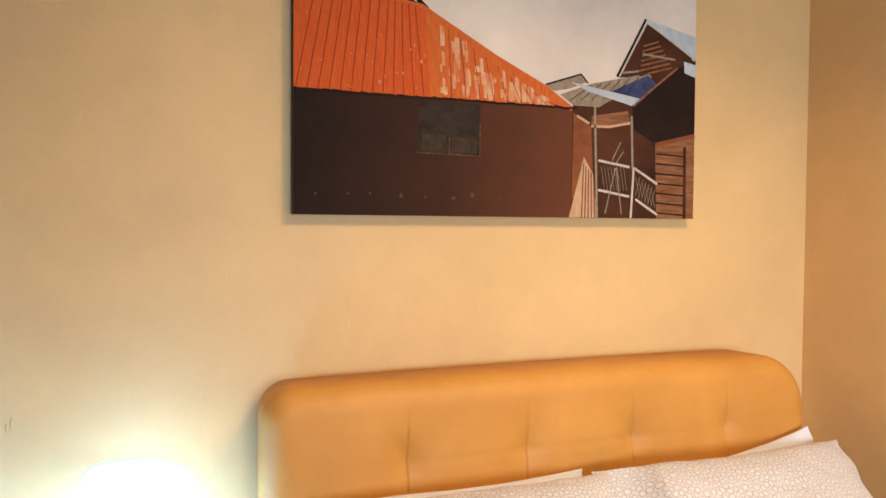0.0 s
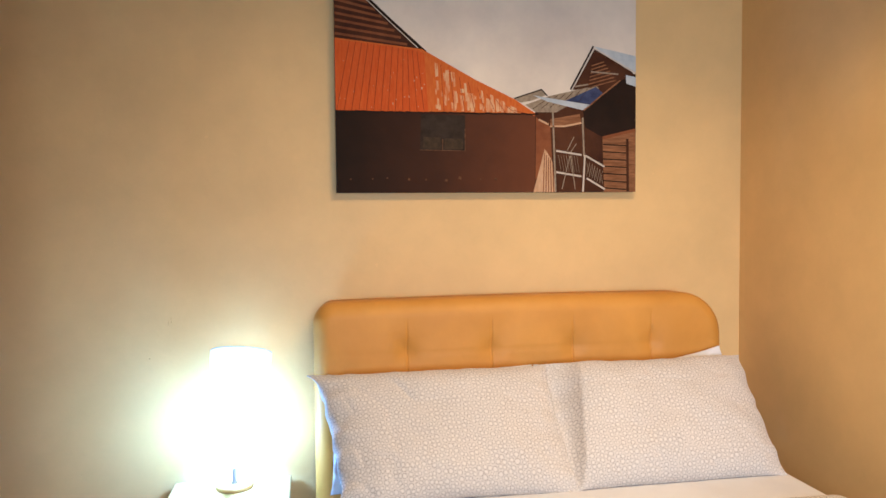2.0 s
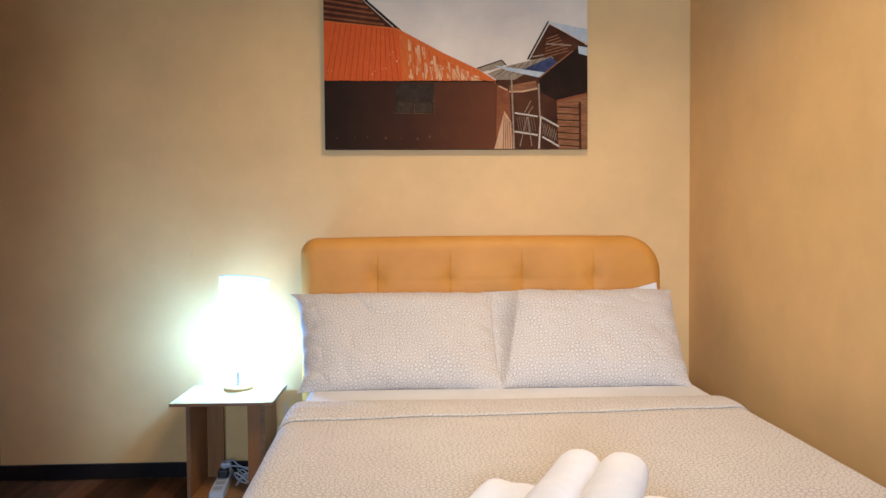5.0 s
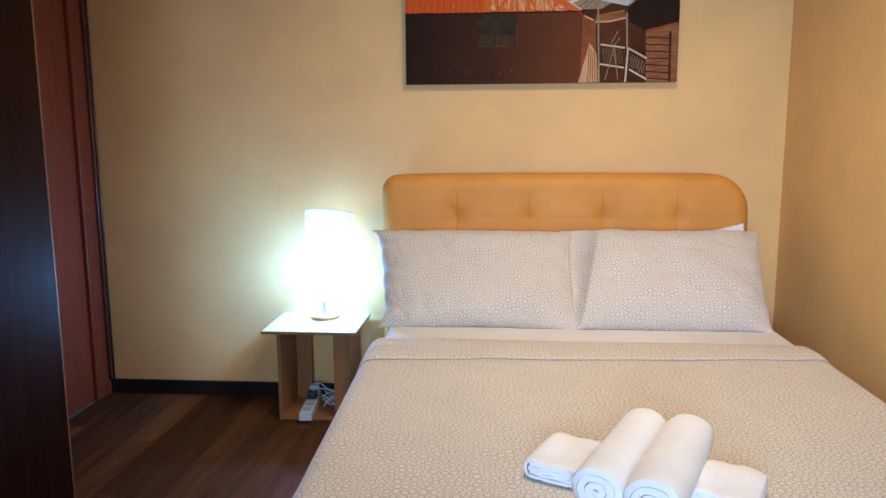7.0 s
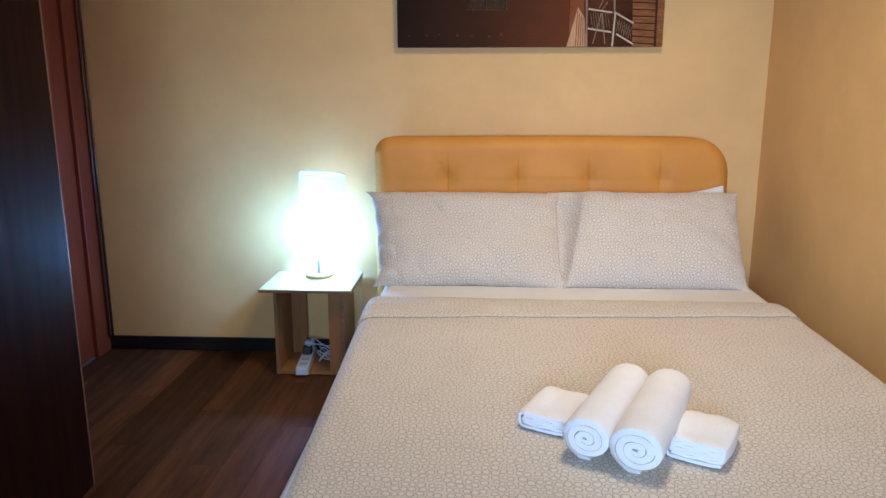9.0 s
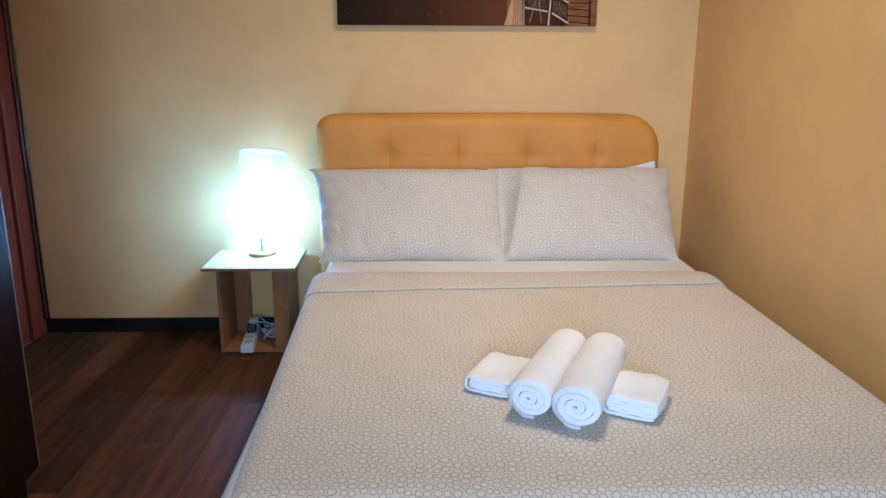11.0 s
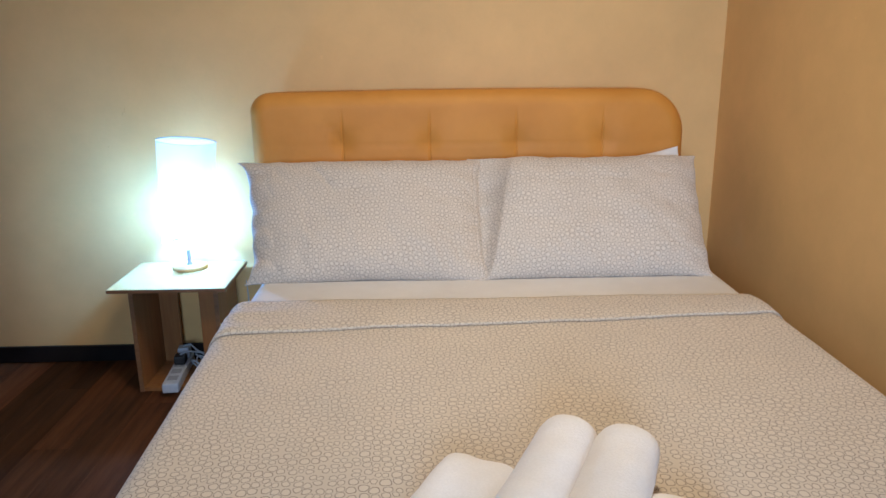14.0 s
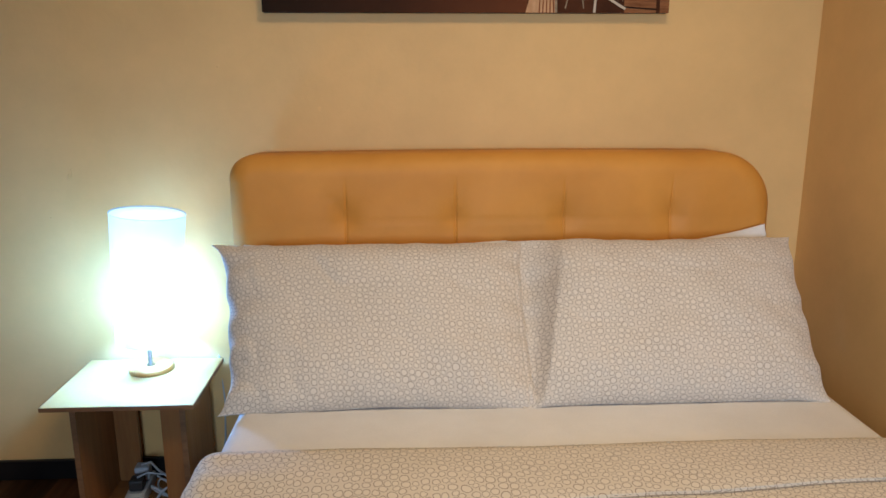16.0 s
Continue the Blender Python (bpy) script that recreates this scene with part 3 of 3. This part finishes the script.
def folded_towel(corner, width, depth, turn, layers, thick):
    """A flat towel: inner folds inside an outer layer that wraps round one side."""
    pts, n = [], 10
    inner = width - 1.7 * thick
    for k in range(layers):
        z = thick * (1.5 + 0.86 * k)
        a, b = (thick, thick + inner) if k % 2 == 0 else (thick + inner, thick)
        for i in range(n + 1):
            pts.append((a + (b - a) * i / n, z + 0.0010 * math.sin(i * 1.3 + k)))
        if k < layers - 1:
            s = 1 if k % 2 == 0 else -1
            for i in range(1, 5):
                t = math.pi * i / 5
                pts.append((b + s * thick * 0.35 * math.sin(t), z + 0.43 * thick * (1 - math.cos(t))))
    bm = ribbon(bmesh.new(), pts, thick * 0.84, 0.004, depth - 0.004, 12, 0.0016)
    top = thick * (1.5 + 0.86 * layers)
    wrap = [((width - 0.002) * (1 - i / 12), thick / 2 + 0.0008 * math.sin(i)) for i in range(13)]
    for i in range(1, 8):
        t = math.pi * i / 8
        wrap.append((-thick * 0.75 * math.sin(t), (thick + top) / 2 - (top - thick / 2 - thick * 0.0) / 2 * math.cos(t) + thick * 0.25 * (1 - i / 4)))
    wrap += [(width * i / 12, top + thick * 0.25 + 0.0012 * math.sin(i * 0.9) - 0.002 * (i / 12) ** 4) for i in range(13)]
    wrap += [(width + thick * 0.35 * math.sin(math.pi * i / 7), thick * 1.3 + (top - thick * 1.25) * (0.5 + 0.5 * math.cos(math.pi * i / 7))) for i in range(1, 7)]
    ribbon(bm, wrap, thick * 0.9, 0, depth, 14, 0.0018)
    for v in bm.verts:
        a, b = 2 * v.co.x / width - 1, 2 * v.co.y / depth - 1
        tip = min(1.0, abs(a)) ** 6 * min(1.0, abs(b)) ** 6
        v.co.x -= a * width * 0.035 * tip
        v.co.y -= b * depth * 0.030 * tip
        rim = max(abs(a), abs(b))
        h = v.co.z / (top + thick)
        v.co.z -= h * (0.0035 * min(rim, 1.0) ** 6 + 0.008 * max(0.0, b) ** 5 + 0.003 * tip)
        v.co.z += h * 0.005 * noise.noise(Vector((v.co.x * 16 + turn, v.co.y * 13, 0.5)))
        v.co.x += 0.004 * noise.noise(Vector((turn, v.co.y * 17, v.co.z * 30)))
    ob = soft_edges(part("folded_towel", bm, M_TERRY, smooth=True), 0.0034)
    ob.matrix_world = pose(corner[0], corner[1], TZ, 0, 0, turn)
    return tagged(ob, "small white terry towel folded flat on the bedspread", "towel", "towels on the bed")


rolled_towel((0.624, 0.917), (0.783, 1.256), 0.063)
rolled_towel((0.719, 0.864), (0.872, 1.208), 0.067)
folded_towel((0.492, 1.080), 0.115, 0.19, -27, 4, 0.0075)
folded_towel((0.803, 0.952), 0.116, 0.175, -28, 5, 0.0078)

# ---- bedside table and lamp ----
NT = 0.437
table = thing("bedside_table", "small beech bedside table with cream laminate top and open shelf", "bedside table")
part("top", boxed(-0.613, -0.192, 2.648, 3.0, NT - 0.013, NT, bevel=0.0015), M_TOP, table, "cream laminate top")
for d in ((-0.6145, -0.1905, 2.6465, 2.6485), (-0.6150, -0.6128, 2.648, 3.0), (-0.1922, -0.19, 2.648, 3.0)):
    part("edge_banding", boxed(d[0], d[1], d[2], d[3], NT - 0.0135, NT - 0.001), M_BANDING, table, "brown edge banding")
part("side_panel", boxed(-0.568, -0.553, 2.722, 2.99, 0.0, NT - 0.0135, bevel=0.001), M_BEECH, table)
part("side_panel", boxed(-0.255, -0.240, 2.722, 2.99, 0.0, NT - 0.0135, bevel=0.001), M_BEECH, table)
part("stile", boxed(-0.552, -0.478, 2.972, 2.988, 0.018, NT - 0.0135, bevel=0.001), M_BEECH, table)
part("stile", boxed(-0.312, -0.256, 2.724, 2.740, 0.018, NT - 0.0135, bevel=0.001), M_BEECH, table)
part("shelf", boxed(-0.5525, -0.2555, 2.724, 2.985, 0.002, 0.017, bevel=0.001), M_BEECH, table)
for x in (-0.5687, -0.2557):
    part("edge_banding", boxed(x, x + 0.0164, 2.7205, 2.7222, 0.001, NT - 0.014), M_BANDING, table, "brown edge banding")

lamp = thing("table_lamp", "lit bedside lamp with white fabric shade and round wooden base", "table lamp", at=LAMP)
part("base", lathe([(0, 0.0), (0.062, 0.0), (0.066, 0.003), (0.066, 0.013), (0.063, 0.016), (0, 0.016)]), M_BASEWOOD, lamp, "round pale wooden base", smooth=True)
part("pole", lathe([(0, 0.0165), (0.012, 0.0165), (0.012, 0.020), (0.0065, 0.024), (0.0065, 0.132), (0.012, 0.134), (0.012, 0.138), (0, 0.138)], 20), M_STEEL, lamp, "steel pole", smooth=True)
shade = part("shade", lathe([(0.090, -0.10), (0.108, 0.300), (0.1075, 0.300), (0.0895, -0.10)], 64, close=True), M_SHADE, lamp, "lit white fabric shade", smooth=True)
shade.location, shade.rotation_euler = (0.006, 0, 0.2), (0, radians(5.5), 0)
part("top_hoop", lathe([(0.1085, 0.298), (0.1095, 0.300), (0.1085, 0.302), (0.1070, 0.300)], 64, close=True), M_SHADE, shade, smooth=True)
part("diffuser", lathe([(0, 0.295), (0.1065, 0.295), (0.1065, 0.2965), (0, 0.2965)], 48), M_SHADE, shade, "white top diffuser", smooth=True)
part("hoop", lathe([(0.0905, -0.102), (0.0915, -0.10), (0.0905, -0.098), (0.0885, -0.10)], 64, close=True), M_SHADE, shade, smooth=True)
# Unseen arm and disc, added to keep the bulb's direct light off the table.
part("shield_arm", tube([(0, 0, 0.136), (-0.009, -0.039, 0.137), (-0.018, -0.078, 0.1375)], 0.004), M_STEEL, lamp, smooth=True)
part("socket", lathe([(0, 0.138), (0.018, 0.138), (0.024, 0.143), (0.024, 0.1455), (0.014, 0.147), (0, 0.147)], 24, at=(-0.018, -0.078, 0)), M_PLASTIC, lamp, "white disc added under the bulb to keep its light off the table", smooth=True)

# ---- power strip on the shelf ----
strip = thing("power_strip", "white power strip with plugs and looped cables on the shelf", "power strip", at=(-0.435, 2.668, 0.018), turn=5)
part("body", boxed(-0.030, 0.030, 0.0, 0.30, 0.0, 0.038, bevel=0.006, segments=3), M_PLASTIC, strip, smooth=False)
for k in range(4):
    part("socket", boxed(-0.019, 0.019, 0.035 + 0.062 * k, 0.073 + 0.062 * k, 0.0375, 0.0395, bevel=0.001), plain("socket_grey", (0.35, 0.36, 0.4), 0.4), strip)
part("plug", boxed(-0.022, 0.022, 0.168, 0.212, 0.0396, 0.075, bevel=0.006), M_BLACK, strip, "black plug")
part("plug", boxed(-0.020, 0.026, 0.232, 0.276, 0.0396, 0.085, bevel=0.006), M_PLASTIC, strip)


def loops(cx, cy, r, n, seed):
    return [(cx + r * (1 + 0.2 * math.sin(t * 0.7 + seed)) * math.cos(t), cy + r * 0.75 * math.sin(t), 0.012 + 0.03 * (1 + math.sin(t * 1.3 + seed))) for t in np.linspace(0, n * 2 * math.pi, 60)]


part("cable", tube([(0.0, 0.25, 0.088), (0.03, 0.25, 0.095), (0.06, 0.22, 0.08)] + loops(0.095, 0.15, 0.034, 2.2, seed=1), 0.0035, 8), M_PLASTIC, strip, "white cable in loops", smooth=True)
part("cable", tube([(0.0, 0.19, 0.076), (0.03, 0.2, 0.085)] + loops(0.085, 0.20, 0.030, 1.4, seed=2), 0.003, 8), M_PLASTIC, strip, "white cable in loops", smooth=True)
part("lamp_cable", tube([(0.253, 0.34, 0.415), (0.256, 0.345, 0.36), (0.262, 0.34, 0.25), (0.255, 0.335, 0.12), (0.24, 0.33, 0.03)], 0.003, 8), M_PLASTIC, strip, "white lamp cable hanging behind the table", smooth=True)

# ---- canvas print on the wall ----
art = thing("wall_picture", "unframed canvas print of a red-roofed wooden house and shacks", "picture")
PX, PZ, PY, PS = -0.0018, 1.5133, 2.992, 0.0012073
part("canvas", boxed(PX, PX + 1000 * PS, PY, 3.026, PZ, PZ + 750 * PS, bevel=0.002), mottled("canvas_edge", (0.035, 0.022, 0.015), (0.06, 0.035, 0.022), 4, 300, 0.8), art)


def print_mat(name, dark, light, scale=8.0, grain=160.0, stretch=(1, 1, 1), band=(0.3, 0.7)):
    m, tree, b = material(name, 0.75, 0, 0.08)
    vec = coords(tree, stretch)
    base = ramp(tree, noise_tex(tree, vec, scale, 6, 0.65), [(band[0], dark), (band[1], light)])
    tree.links.new(base, b.inputs["Base Color"])
    bump(tree, b, noise_tex(tree, coords(tree), 900.0, 1), 0.1, 0.0006)
    return m


def shape(name, mat, level, *outlines):
    """Flat printed shapes; the corners in thousandths of the picture's width, from its lower left."""
    bm = bmesh.new()
    for line in outlines:
        bm.faces.new([bm.verts.new((PX + PS * u, PY - 0.0006 - 0.0004 * level, PZ + PS * v)) for u, v in line])
    bmesh.ops.triangulate(bm, faces=bm.faces)
    return part(name, bm, mat, art)


def bars(name, mat, level, lines, width):
    quads = []
    for (a, b), (c, d) in lines:
        n = math.hypot(c - a, d - b)
        ox, oy = -(d - b) / n * width / 2, (c - a) / n * width / 2
        quads.append([(a + ox, b + oy), (a - ox, b - oy), (c - ox, d - oy), (c + ox, d + oy)])
    for quad in quads:
        shape(name, mat, level, quad)


P_SKY = print_mat("print_sky", (0.58, 0.47, 0.37), (0.76, 0.62, 0.47), 2.2)
P_RED = print_mat("print_red_roof", (0.55, 0.072, 0.014), (0.63, 0.11, 0.024), 30, stretch=(6, 1, 1))
P_RUST = print_mat("print_faded_roof", (0.58, 0.13, 0.032), (0.66, 0.36, 0.18), 12, stretch=(4, 1, 1.2), band=(0.36, 0.56))
P_SEAM = print_mat("print_roof_seam", (0.25, 0.03, 0.01), (0.36, 0.05, 0.015))
P_WALL = print_mat("print_dark_wall", (0.014, 0.008, 0.005), (0.030, 0.014, 0.008), 5)
P_HOUSE, tree, b = material("print_house_wall", 0.75, 0, 0.08)
sep = tree.nodes.new("ShaderNodeSeparateXYZ")
tree.links.new(coords(tree), sep.inputs[0])
shadow = noise_tex(tree, coords(tree), 9.0, 5)
across = maths(tree, "ADD", sep.outputs[0], maths(tree, "MULTIPLY", shadow, 0.25))
tree.links.new(ramp(tree, across, [(0.1, (0.018, 0.010, 0.006)), (0.5, (0.050, 0.019, 0.010)), (0.9, (0.130, 0.040, 0.017))]), b.inputs["Base Color"])
P_WALL2 = print_mat("print_brown_wall", (0.035, 0.012, 0.006), (0.095, 0.032, 0.014), 6)
P_GLASS = print_mat("print_window", (0.026, 0.016, 0.010), (0.050, 0.032, 0.021), 30)
P_WOOD = print_mat("print_boards", (0.13, 0.045, 0.018), (0.34, 0.14, 0.06), 14, stretch=(1, 1, 8))
P_ORANGE = print_mat("print_orange_roof", (0.54, 0.095, 0.019), (0.62, 0.145, 0.031), 24, stretch=(5, 1, 1))
P_RUSSET = print_mat("print_russet", (0.16, 0.045, 0.018), (0.27, 0.085, 0.032), 12)
P_POT = print_mat("print_pot", (0.05, 0.02, 0.01), (0.20, 0.09, 0.04), 60)
P_PANE = print_mat("print_pane", (0.030, 0.022, 0.013), (0.075, 0.042, 0.022), 40)
P_WHITE = print_mat("print_white_trim", (0.45, 0.36, 0.27), (0.62, 0.50, 0.38), 40)
P_BLUE = print_mat("print_blue_sheet", (0.03, 0.035, 0.07), (0.06, 0.07, 0.13), 30)
P_PALE = print_mat("print_pale_sheet", (0.36, 0.38, 0.38), (0.52, 0.52, 0.49), 20)
P_PINK = print_mat("print_pink_panel", (0.46, 0.24, 0.12), (0.62, 0.36, 0.20), 20, stretch=(4, 1, 1))
P_TIN = print_mat("print_tin_roof", (0.20, 0.14, 0.09), (0.36, 0.26, 0.17), 24, stretch=(3, 1, 3))

shape("printed_sky", P_SKY, 0, [(0, 0), (1000, 0), (1000, 750), (0, 750)])
# the large house: gable, red roof, faded hip, dark wall
shape("printed_gable", P_WALL2, 1, [(0, 478), (275, 447), (165, 545), (0, 690)])
bars("printed_gable_board", P_RUSSET, 2, [((0, 496 + 21 * k), (228 - 20 * k, 468 + 21 * k)) for k in range(9)], 8)
bars("printed_gable_edge", P_WALL, 3, [((286, 444), (175, 540)), ((175, 540), (0, 700))], 13)
bars("printed_gable_trim", P_WHITE, 4, [((262, 458), (170, 540)), ((170, 540), (0, 694))], 3)
shape("printed_roof", P_RED, 2, [(0, 258), (294, 255), (282, 448), (269, 454), (0, 481)])
shape("printed_hip_roof", P_ORANGE, 2, [(294, 255), (646, 254), (577, 300), (447, 361), (282, 448)])
tint = random.Random(11)
for k in range(70):
    u0 = 316 + 270 * tint.random() ** 1.25
    ridge = 440 - 0.53 * (u0 - 290)
    v0 = 258 + (ridge - 300) * tint.random() ** 1.3 if ridge > 310 else 258
    w, tall = 4 + 8 * tint.random(), 12 + 34 * tint.random()
    lean = -0.05 * tall * (1 + tint.random())
    high = min(v0 + tall, ridge - 12)
    if high > v0 + 5:
        shape("printed_faded_strip", P_RUST, 3 + 0.012 * k, [(u0, v0), (u0 + w, v0 + 3 * tint.random()), (u0 + w + lean, high - 4 * tint.random()), (u0 + lean, high)])
for k in range(24):
    u, v, r = 10 + 270 * tint.random(), 264 + 160 * tint.random() ** 1.6, 1.4 + 3.0 * tint.random() ** 3
    shape("printed_flake", P_PINK, 4, [(u, v), (u + r, v - r * 0.4), (u + r * 1.1, v + r), (u + 0.2 * r, v + r * 1.6)])
bars("printed_roof_edge", P_ORANGE, 4, [((270, 452), (447, 358)), ((447, 358), (577, 298)), ((577, 298), (648, 253))], 10)
bars("printed_roof_top", P_ORANGE, 4, [((0, 480), (270, 453))], 5)
for k in range(13):
    bars("printed_roof_seam", P_SEAM, 3, [((4 + 23 * k, 259), (46 + 19.2 * k - 1.1 * max(0, k - 8) * 4, 474 - 2.2 * k))], 2.0)
bars("printed_roof_seam", P_SEAM, 4, [((311 + 34 * k, 257), (305 + 30 * k, 424 - 17.5 * k)) for k in range(1, 10)], 1.6)
for k in range(33):
    bars("printed_eave", P_WALL, 5, [((20 * k, 257 - 2.5 * tint.random()), (20 * k + 20, 256 - 2.5 * tint.random()))], 5)
shape("printed_house_wall", P_HOUSE, 1, [(0, 0), (647, 0), (649, 254), (0, 259)])
shape("printed_window", P_GLASS, 2, [(266, 136), (413, 135), (414, 248), (270, 250)])
shape("printed_pane", P_PANE, 3, [(276, 141), (332, 140), (332, 176), (277, 178)])
shape("printed_pane", P_PANE, 3, [(346, 140), (406, 139), (406, 172), (346, 174)])
bars("printed_window_frame", P_POT, 4, [((264, 136), (414, 134)), ((413, 135), (413, 205)), ((339, 136), (340, 172))], 2.4)
for k in range(9):
    u, r = 40 + 58 * k + 20 * tint.random(), 3 + 4 * tint.random()
    v = 34 + 16 * tint.random()
    shape("printed_pot", P_POT, 2, [(u, v), (u + r * 1.4, v - 2), (u + r * 1.6, v + r), (u + r * 0.4, v + r * 1.3)])
# the shacks beside it
shape("printed_shack", P_WALL2, 1, [(647, 0), (1000, 0), (1000, 396), (860, 350), (780, 330), (649, 262)])
shape("printed_red_corner", P_RUSSET, 2, [(649, 40), (706, 110), (700, 215), (652, 245)])
shape("printed_far_roof", P_TIN, 2, [(577, 303), (671, 335), (686, 318), (640, 300), (600, 292)])
bars("printed_far_roof_edge", P_WALL, 3, [((577, 305), (671, 336)), ((671, 336), (690, 316))], 4)
shape("printed_far_gable", P_WALL2, 2, [(774, 336), (852, 474), (989, 400), (1000, 380), (940, 330), (860, 345)])
bars("printed_far_gable_board", P_WOOD, 3, [((832 + 2 * k, 345 + 12 * k), (930 - 7 * k, 372 + 10 * k)) for k in range(7)], 4)
bars("printed_far_gable_board", P_TIN, 4, [((842, 398), (938, 392)), ((785, 348), (832, 356))], 5)
shape("printed_far_roof_sheet", P_PALE, 3, [(852, 480), (862, 480), (1000, 453), (1000, 396)])
bars("printed_far_trim", P_WALL, 4, [((770, 338), (850, 482))], 6)
bars("printed_far_trim", P_WHITE, 5, [((776, 338), (853, 474)), ((853, 474), (1000, 398))], 3.5)
shape("printed_tin_roof", P_TIN, 3, [(615, 285), (650, 262), (720, 262), (870, 344), (860, 353), (700, 316)])
bars("printed_tin_rib", P_WALL2, 4, [((640 + 30 * k, 272 + 3 * k), (700 + 26 * k, 312 + 6 * k)) for k in range(6)], 2)
shape("printed_blue_sheet", P_BLUE, 4, [(752, 301), (858, 348), (884, 328), (838, 291)])
shape("printed_pale_sheet", P_PALE, 5, [(642, 316), (841, 289), (812, 271), (690, 297)])
shape("printed_dark_roof", P_WALL, 4, [(814, 268), (880, 325), (943, 371), (1000, 392), (1000, 212), (884, 182), (820, 215)])
bars("printed_rusty_edge", P_WOOD, 5, [((816, 270), (880, 322)), ((880, 322), (945, 372))], 5)
shape("printed_box", P_PALE, 5, [(964, 390), (1000, 384), (1000, 352), (966, 362)])
shape("printed_awning", P_WOOD, 5, [(699, 214), (701, 240), (802, 258), (808, 227), (750, 214)])
bars("printed_awning_edge", P_PINK, 6, [((699, 216), (750, 217)), ((750, 217), (808, 229)), ((660, 238), (694, 222))], 6)
shape("printed_pink_panel", P_PINK, 3, [(642, 0), (681, 143), (706, 105), (718, 0)])
bars("printed_panel_rib", P_RUSSET, 4, [((676 + 9 * k, 0), (680 + 7 * k, 128 - 7 * k)) for k in range(5)], 3)
shape("printed_plank_wall", P_WOOD, 5, [(888, 0), (1000, 0), (1000, 208), (882, 178)])
bars("printed_plank_gap", P_WALL, 6, [((884, 14 + 24 * k), (968, 8 + 24.5 * k)) for k in range(7)], 4)
bars("printed_plank_top", P_RUSSET, 7, [((882, 180), (1000, 208))], 10)
bars("printed_plank_post", P_WALL2, 7, [((972, 0), (970, 178))], 9)
bars("printed_post", P_TIN, 6, [((718, 0), (708, 285)), ((817, 118), (812, 246))], 6)
bars("printed_fence", P_WHITE, 7, [((720, 136), (808, 123)), ((720, 66), (808, 52)), ((813, 0), (820, 122)), ((820, 122), (889, 84)), ((826, 46), (890, 9))], 6)
bars("printed_fence_stick", P_TIN, 7, [((758, 137), (782, 182)), ((770, 132), (790, 160)), ((740, 10), (768, 120)), ((786, 10), (770, 120))], 3)
bars("printed_fence_wire", P_TIN, 6, [((826 + 9 * k, 100 - 5 * k), (838 + 9 * k, 52 - 5 * k)) for k in range(6)] + [((838 + 9 * k, 100 - 6 * k), (826 + 9 * k, 54 - 5 * k)) for k in range(6)] + [((728 + 9 * k, 122), (738 + 9 * k, 66)) for k in range(8)], 1.2)

# ---- floor: laminate planks on a dark base ----
floor = part("floor", boxed(XL, XR, YF, YB, -0.03, -0.003), M_GAP)
tagged(floor, "dark red-brown laminate plank floor", "floor", kind="structure")
PW, PL = 0.127, 1.22
plank_mesh = {}


def plank(width, length):
    key = (round(width, 3), round(length, 3))
    if key not in plank_mesh:
        plank_mesh[key] = finish(boxed(-width / 2, width / 2, -length / 2, length / 2, -0.0029, 0.0, bevel=0.0003, segments=1), "plank", M_PLANK, False)
    return plank_mesh[key]


rng, x, row = random.Random(5), XL, 0
while x < XR - 0.01:
    w = min(PW, XR - x)
    y = YF - PL * ((row * 0.37) % 1.0)
    while y < YB:
        y0, y1 = max(y, YF), min(y + PL, YB)
        if y1 - y0 > 0.03:
            ob = new("plank", plank(w - 0.0004, y1 - y0 - 0.0004))
            ob.parent = floor
            ob.location = (x + w / 2, (y0 + y1) / 2, 0)
        y += PL
    x += PW
    row += 1
